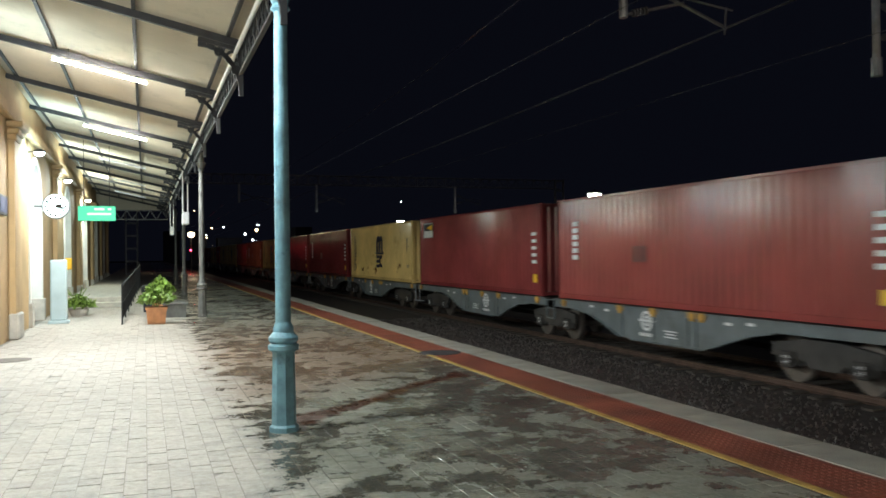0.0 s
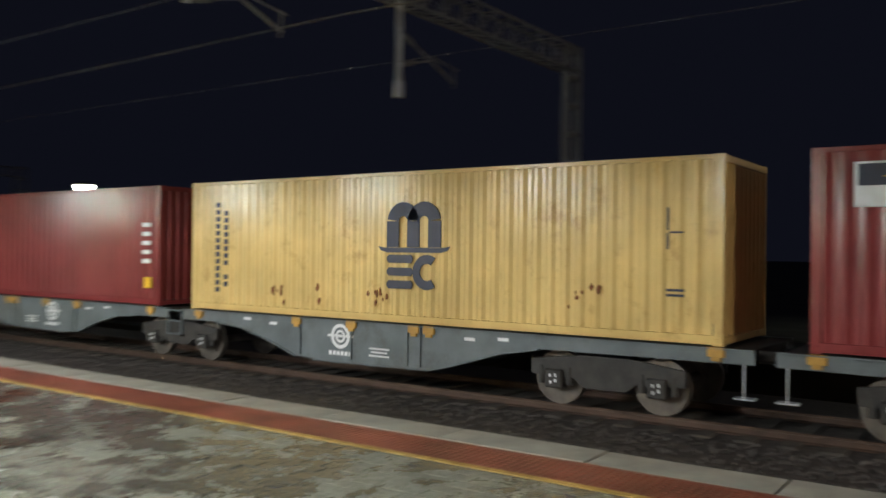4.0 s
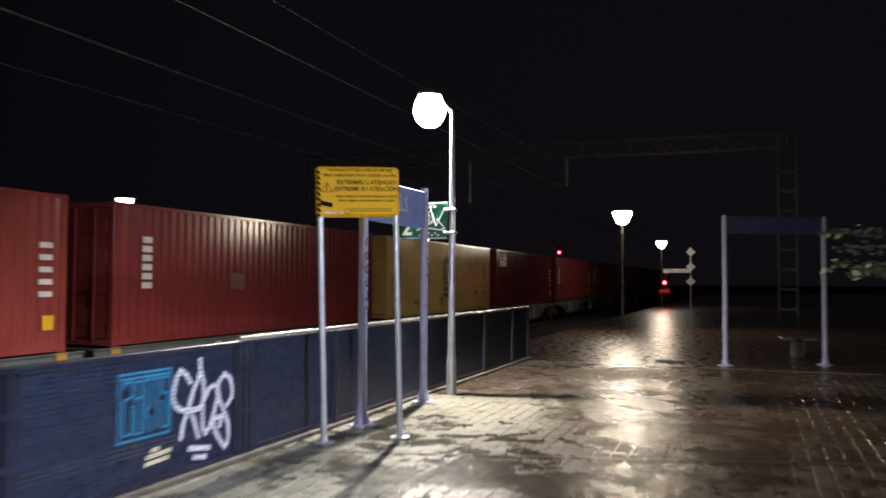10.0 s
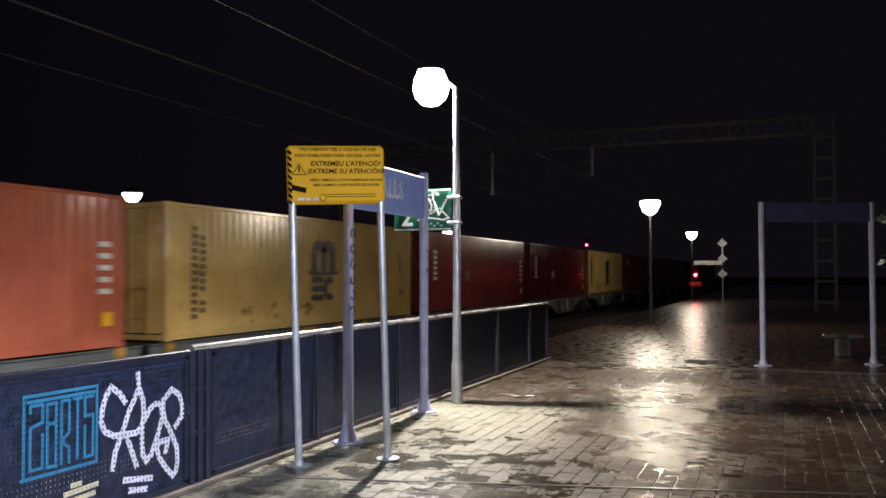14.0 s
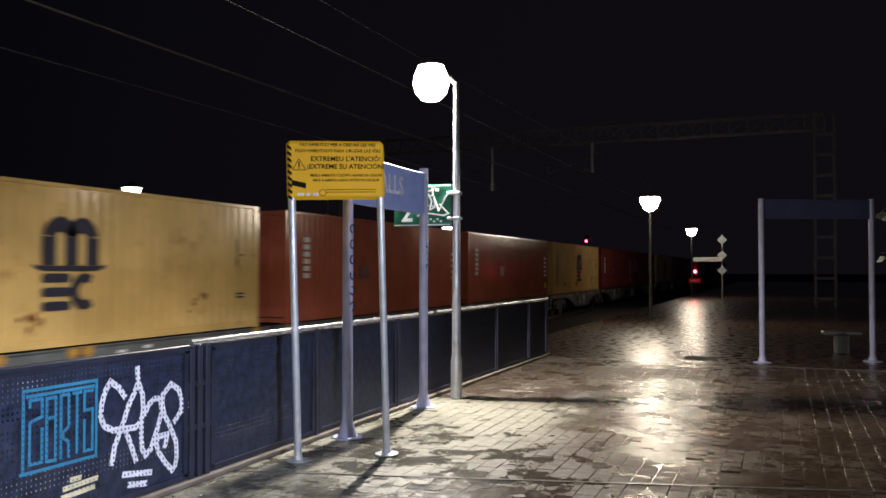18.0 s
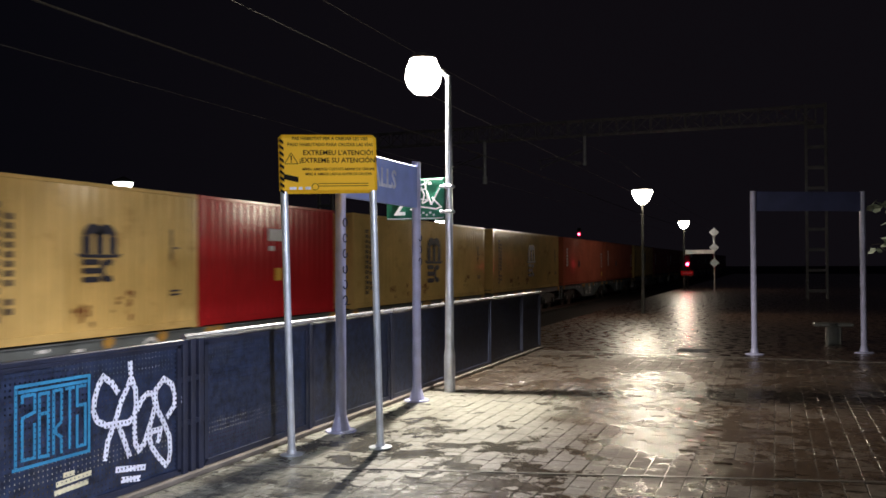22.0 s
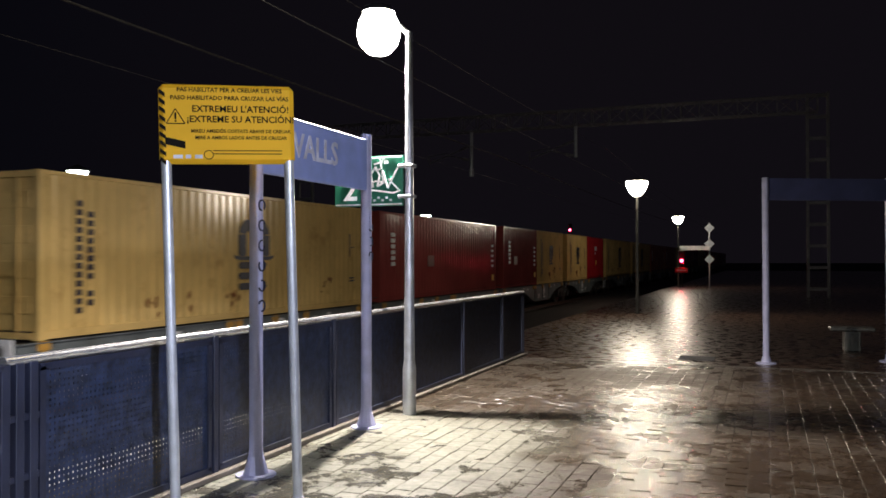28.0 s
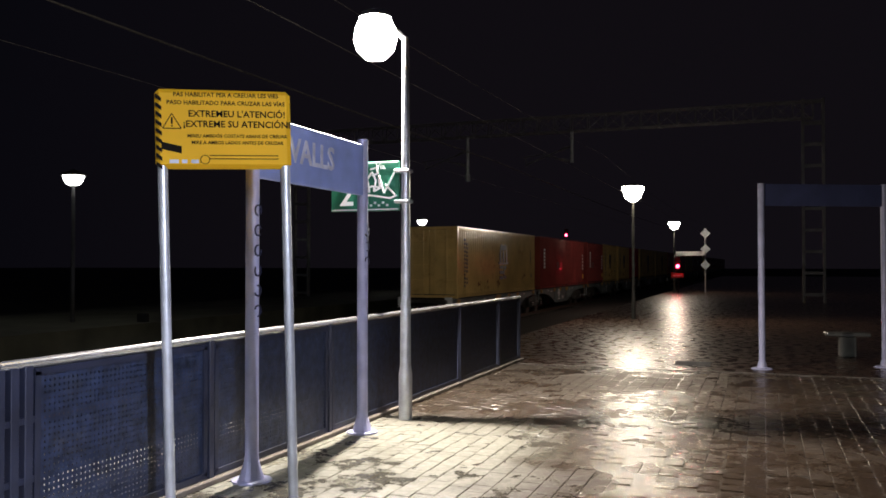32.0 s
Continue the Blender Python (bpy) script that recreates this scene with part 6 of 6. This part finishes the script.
# hanging passenger display boards under the canopy edge
for y, x in ((30.0, 1.3), (45.0, 1.3)):
    e = thing("hanging_sign", (x, y, 0), label="white double-sided sign hung from the canopy edge", category="sign", group="hanging signs")
    bm = B()
    box(bm, -0.1, -0.5, 2.78, 0.1, 0.5, 3.2, 0.03)
    part("board", bm, M_WHITE, e)
    bm = B()
    for dx in (-0.08, 0.08):
        rod(bm, (dx, 0, 3.2), (dx, 0, 4.63), 0.025, seg=6)
    part("hanger", bm, M_WHITE, e)

plaque = thing("wall_plaque", (W_X, 18.85, 2.78), label="dark framed plaque on the ochre wall", category="plaque")
bm = B()
box(bm, 0.0, -0.5, -0.2, 0.05, 0.5, 0.2, 0.01)
frame_p = part("frame", bm, M_GREYIRON, plaque)
bm = B()
box(bm, 0.051, -0.45, -0.15, 0.056, 0.45, 0.15)
part("panel", bm, M_FRAMEBOARD, frame_p)

# small loose things on the terrace
bin_ = thing("litter_bin", (0.14, 27.8, 0), label="dark blue litter bin with a bag, beside the planters", category="litter bin")
bm = B()
lathe(bm, [(0.2, 0), (0.24, 0.7), (0.25, 0.74), (0.18, 0.76)], 14)
part("body", bm, M_FENCE, bin_)
bm = B()
lathe(bm, [(0.26, 0.6), (0.27, 0.78), (0.2, 0.84)], 14)
part("bag", bm, M_DARK, bin_)
slab_b = thing("stone_bench", (0.78, 25.4, 0), label="low dark slab bench by the planter", category="bench")
bm = B()
box(bm, -0.35, -0.5, 0.36, 0.35, 0.5, 0.42, 0.01)
part("seat", bm, M_GREYIRON, slab_b)
for y in (-0.4, 0.4):
    bm = B()
    box(bm, -0.3, y - 0.04, 0, 0.3, y + 0.04, 0.36)
    part("leg", bm, M_GREYIRON, slab_b)
ybox = thing("yellow_box", (W_X + 0.22, 31.5, 1.5), label="small yellow ticket validator on the wall", category="box")
bm = B()
box(bm, -0.08, -0.12, -0.2, 0.12, 0.12, 0.2, 0.02)
part("body", bm, M_LABEL, ybox)
far_bench = thing("bench", (-1.28, -19.6, 0), 4, label="small dark bench on the far wet paving", category="bench")
bm = B()
box(bm, -0.38, -0.2, 0.38, 0.38, 0.2, 0.45, 0.02)
part("seat", bm, M_GREYIRON, far_bench)
bm = B()
box(bm, -0.14, -0.16, 0, 0.14, 0.16, 0.38, 0.02)
part("foot", bm, M_GREYIRON, far_bench)

# leafy shrub tree leaning over the paving
tree = thing("tree", (-3.5, -9.6, 0), label="dark shrub tree with long arching leafy branches", category="tree")
r = random.Random(21)
bm = B()
lathe(bm, [(0.1, 0), (0.075, 0.7), (0.055, 1.3)], 10)
tips = []
for k in range(13):
    a = r.uniform(-0.75, 0.7) if k < 9 else r.uniform(0.8, 5.5)
    reach, hgt = r.uniform(1.5, 2.7), r.uniform(0.9, 2.4)
    prev = Vector((0, 0, r.uniform(0.6, 1.25)))
    z0 = prev.z
    line = [prev]
    for j in range(1, 11):
        t = j / 10
        p = Vector((math.cos(a + 0.2 * t) * reach * t, math.sin(a + 0.2 * t) * reach * t, z0 + hgt * (1.5 * t - 0.85 * t * t)))
        rod(bm, prev, p, 0.022 * (1.1 - t), 0.022 * (1.0 - t) + 0.003, 6)
        prev = p
        line.append(p)
    tips.append(line)
part("trunk", bm, M_BARK, tree)
bm = B()
for line in tips:
    for j in range(3, 10):
        for q in range(15):
            if r.random() < 0.12:
                continue
            p = line[j].lerp(line[j + 1], (q + r.random()) / 15) + Vector((r.gauss(0, 0.04), r.gauss(0, 0.04), r.gauss(-0.015, 0.035)))
            m3 = Euler((r.uniform(-0.9, 0.9), r.uniform(-0.9, 0.9), r.uniform(0, 6.28))).to_matrix()
            s_ = r.uniform(0.03, 0.052)
            bm.faces.new([bm.verts.new(p + m3 @ Vector((s_ * 1.15 * math.cos(w), s_ * 0.8 * math.sin(w), 0.006 * math.cos(2 * w)))) for w in (0, 1.05, 2.09, 3.14, 4.19, 5.24)])
part("crown", bm, M_LEAFD, tree, "rows of small round pale leaves along the branches")
weed = thing("weed", (FENCE_X - 0.2, -2.9, 0), label="small green weed at the foot of the fence", category="plant")
bm = B()
for q in range(90):
    p = Vector((r.gauss(0, 0.07), r.gauss(0, 0.16), abs(r.gauss(0, 0.07))))
    m3 = Euler((r.uniform(-1, 1), r.uniform(-1, 1), r.uniform(0, 6.28))).to_matrix()
    s = r.uniform(0.02, 0.05)
    bm.faces.new([bm.verts.new(p + m3 @ Vector(v)) for v in ((-s, 0, 0), (0, -s * 0.5, 0.01), (s, 0, 0), (0, s * 0.5, 0.01))])
part("leaves", bm, M_LEAF, weed)


# ---------------------------------------------------------------- paving, piece by piece
PW, PL = 0.165, 0.2
paving = thing("paving", label="rows of rectangular concrete pavers, dry by the building and wet in the open", category="paving", kind="structure")
bm = B()
box(bm, -PW / 2 + 0.003, -PL / 2 + 0.0022, -0.03, PW / 2 - 0.003, PL / 2 - 0.0022, 0.0, 0.003)
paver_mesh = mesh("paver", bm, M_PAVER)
rng = np.random.default_rng(11)
vs, fs = [], []
count = 0
for i in range(48):
    x = -3.3 + (i + 0.5) * PW
    for j in range(int(50.6 / PL)):
        y = SEAM + 0.03 + (j + (0.5 if i % 2 else 0.0) + 0.5) * PL
        if x + PW / 2 > 4.49 or (y > -2.7 and x - PW / 2 < W_X):
            continue
        dz = rng.uniform(-0.0025, 0.0025)
        if -8.6 < y < -5.4 and 1.0 < x < 4.3 and count < 300:
            share("paver", paver_mesh, paving, (x, y, dz))
            count += 1
            continue
        tx, ty = rng.uniform(-0.003, 0.003, 2) if y < -2.7 else rng.uniform(-0.0016, 0.0016, 2)
        n0 = len(vs)
        a, b = PW / 2 - 0.003, PL / 2 - 0.0022
        bev = 0.004 if y < -2.7 else 0.0012
        for z, e in ((-0.03, 0.0), (-bev, 0.0), (0.0, bev)):
            for sx, sy in ((-1, -1), (1, -1), (1, 1), (-1, 1)):
                vs.append((x + sx * (a - e), y + sy * (b - e), z + dz + (sx * tx + sy * ty if z > -0.02 else 0)))
        fs += [tuple(n0 + q for q in f) for f in ((8, 9, 10, 11), (4, 5, 9, 8), (5, 6, 10, 9), (6, 7, 11, 10), (7, 4, 8, 11), (0, 1, 5, 4), (1, 2, 6, 5), (2, 3, 7, 6), (3, 0, 4, 7))]
me = bpy.data.meshes.new("pavers")
me.from_pydata(vs, [], fs)
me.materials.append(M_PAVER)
rest = new("pavers", me)
rest.parent = paving
rest["kind"] = "stuff"


def motions():
    """The train draws past: seconds, and where the front of the yellow container with index 0 stands."""
    rows = [(0, 37.17), (1, 29.30), (2, 21.44), (2.5, 17.52), (3, 13.53), (3.5, 9.05), (5.5, -4.08), (6, -7.96), (6.5, -11.90), (7, -16.40), (7.5, -20.72), (8, -24.45), (9, -32.0), (10, -38.0), (11, -43.6), (12, -51.2), (13, -58.6), (14, -66.6), (15.5, -78.5), (17, -90.4), (18, -97.9), (19, -105.9), (20, -113.5), (21, -121.2), (22, -128.8), (23, -136.7), (24, -144.8), (25, -152.0), (26.5, -162.6), (28, -172.6), (29, -177.5), (30, -182.8), (31, -188.2), (32, -193.6)]
    for ob, s, z in MOVING:
        walk(ob, [(t, pose(TRACK2, y + s, z)) for t, y in rows])


motions()
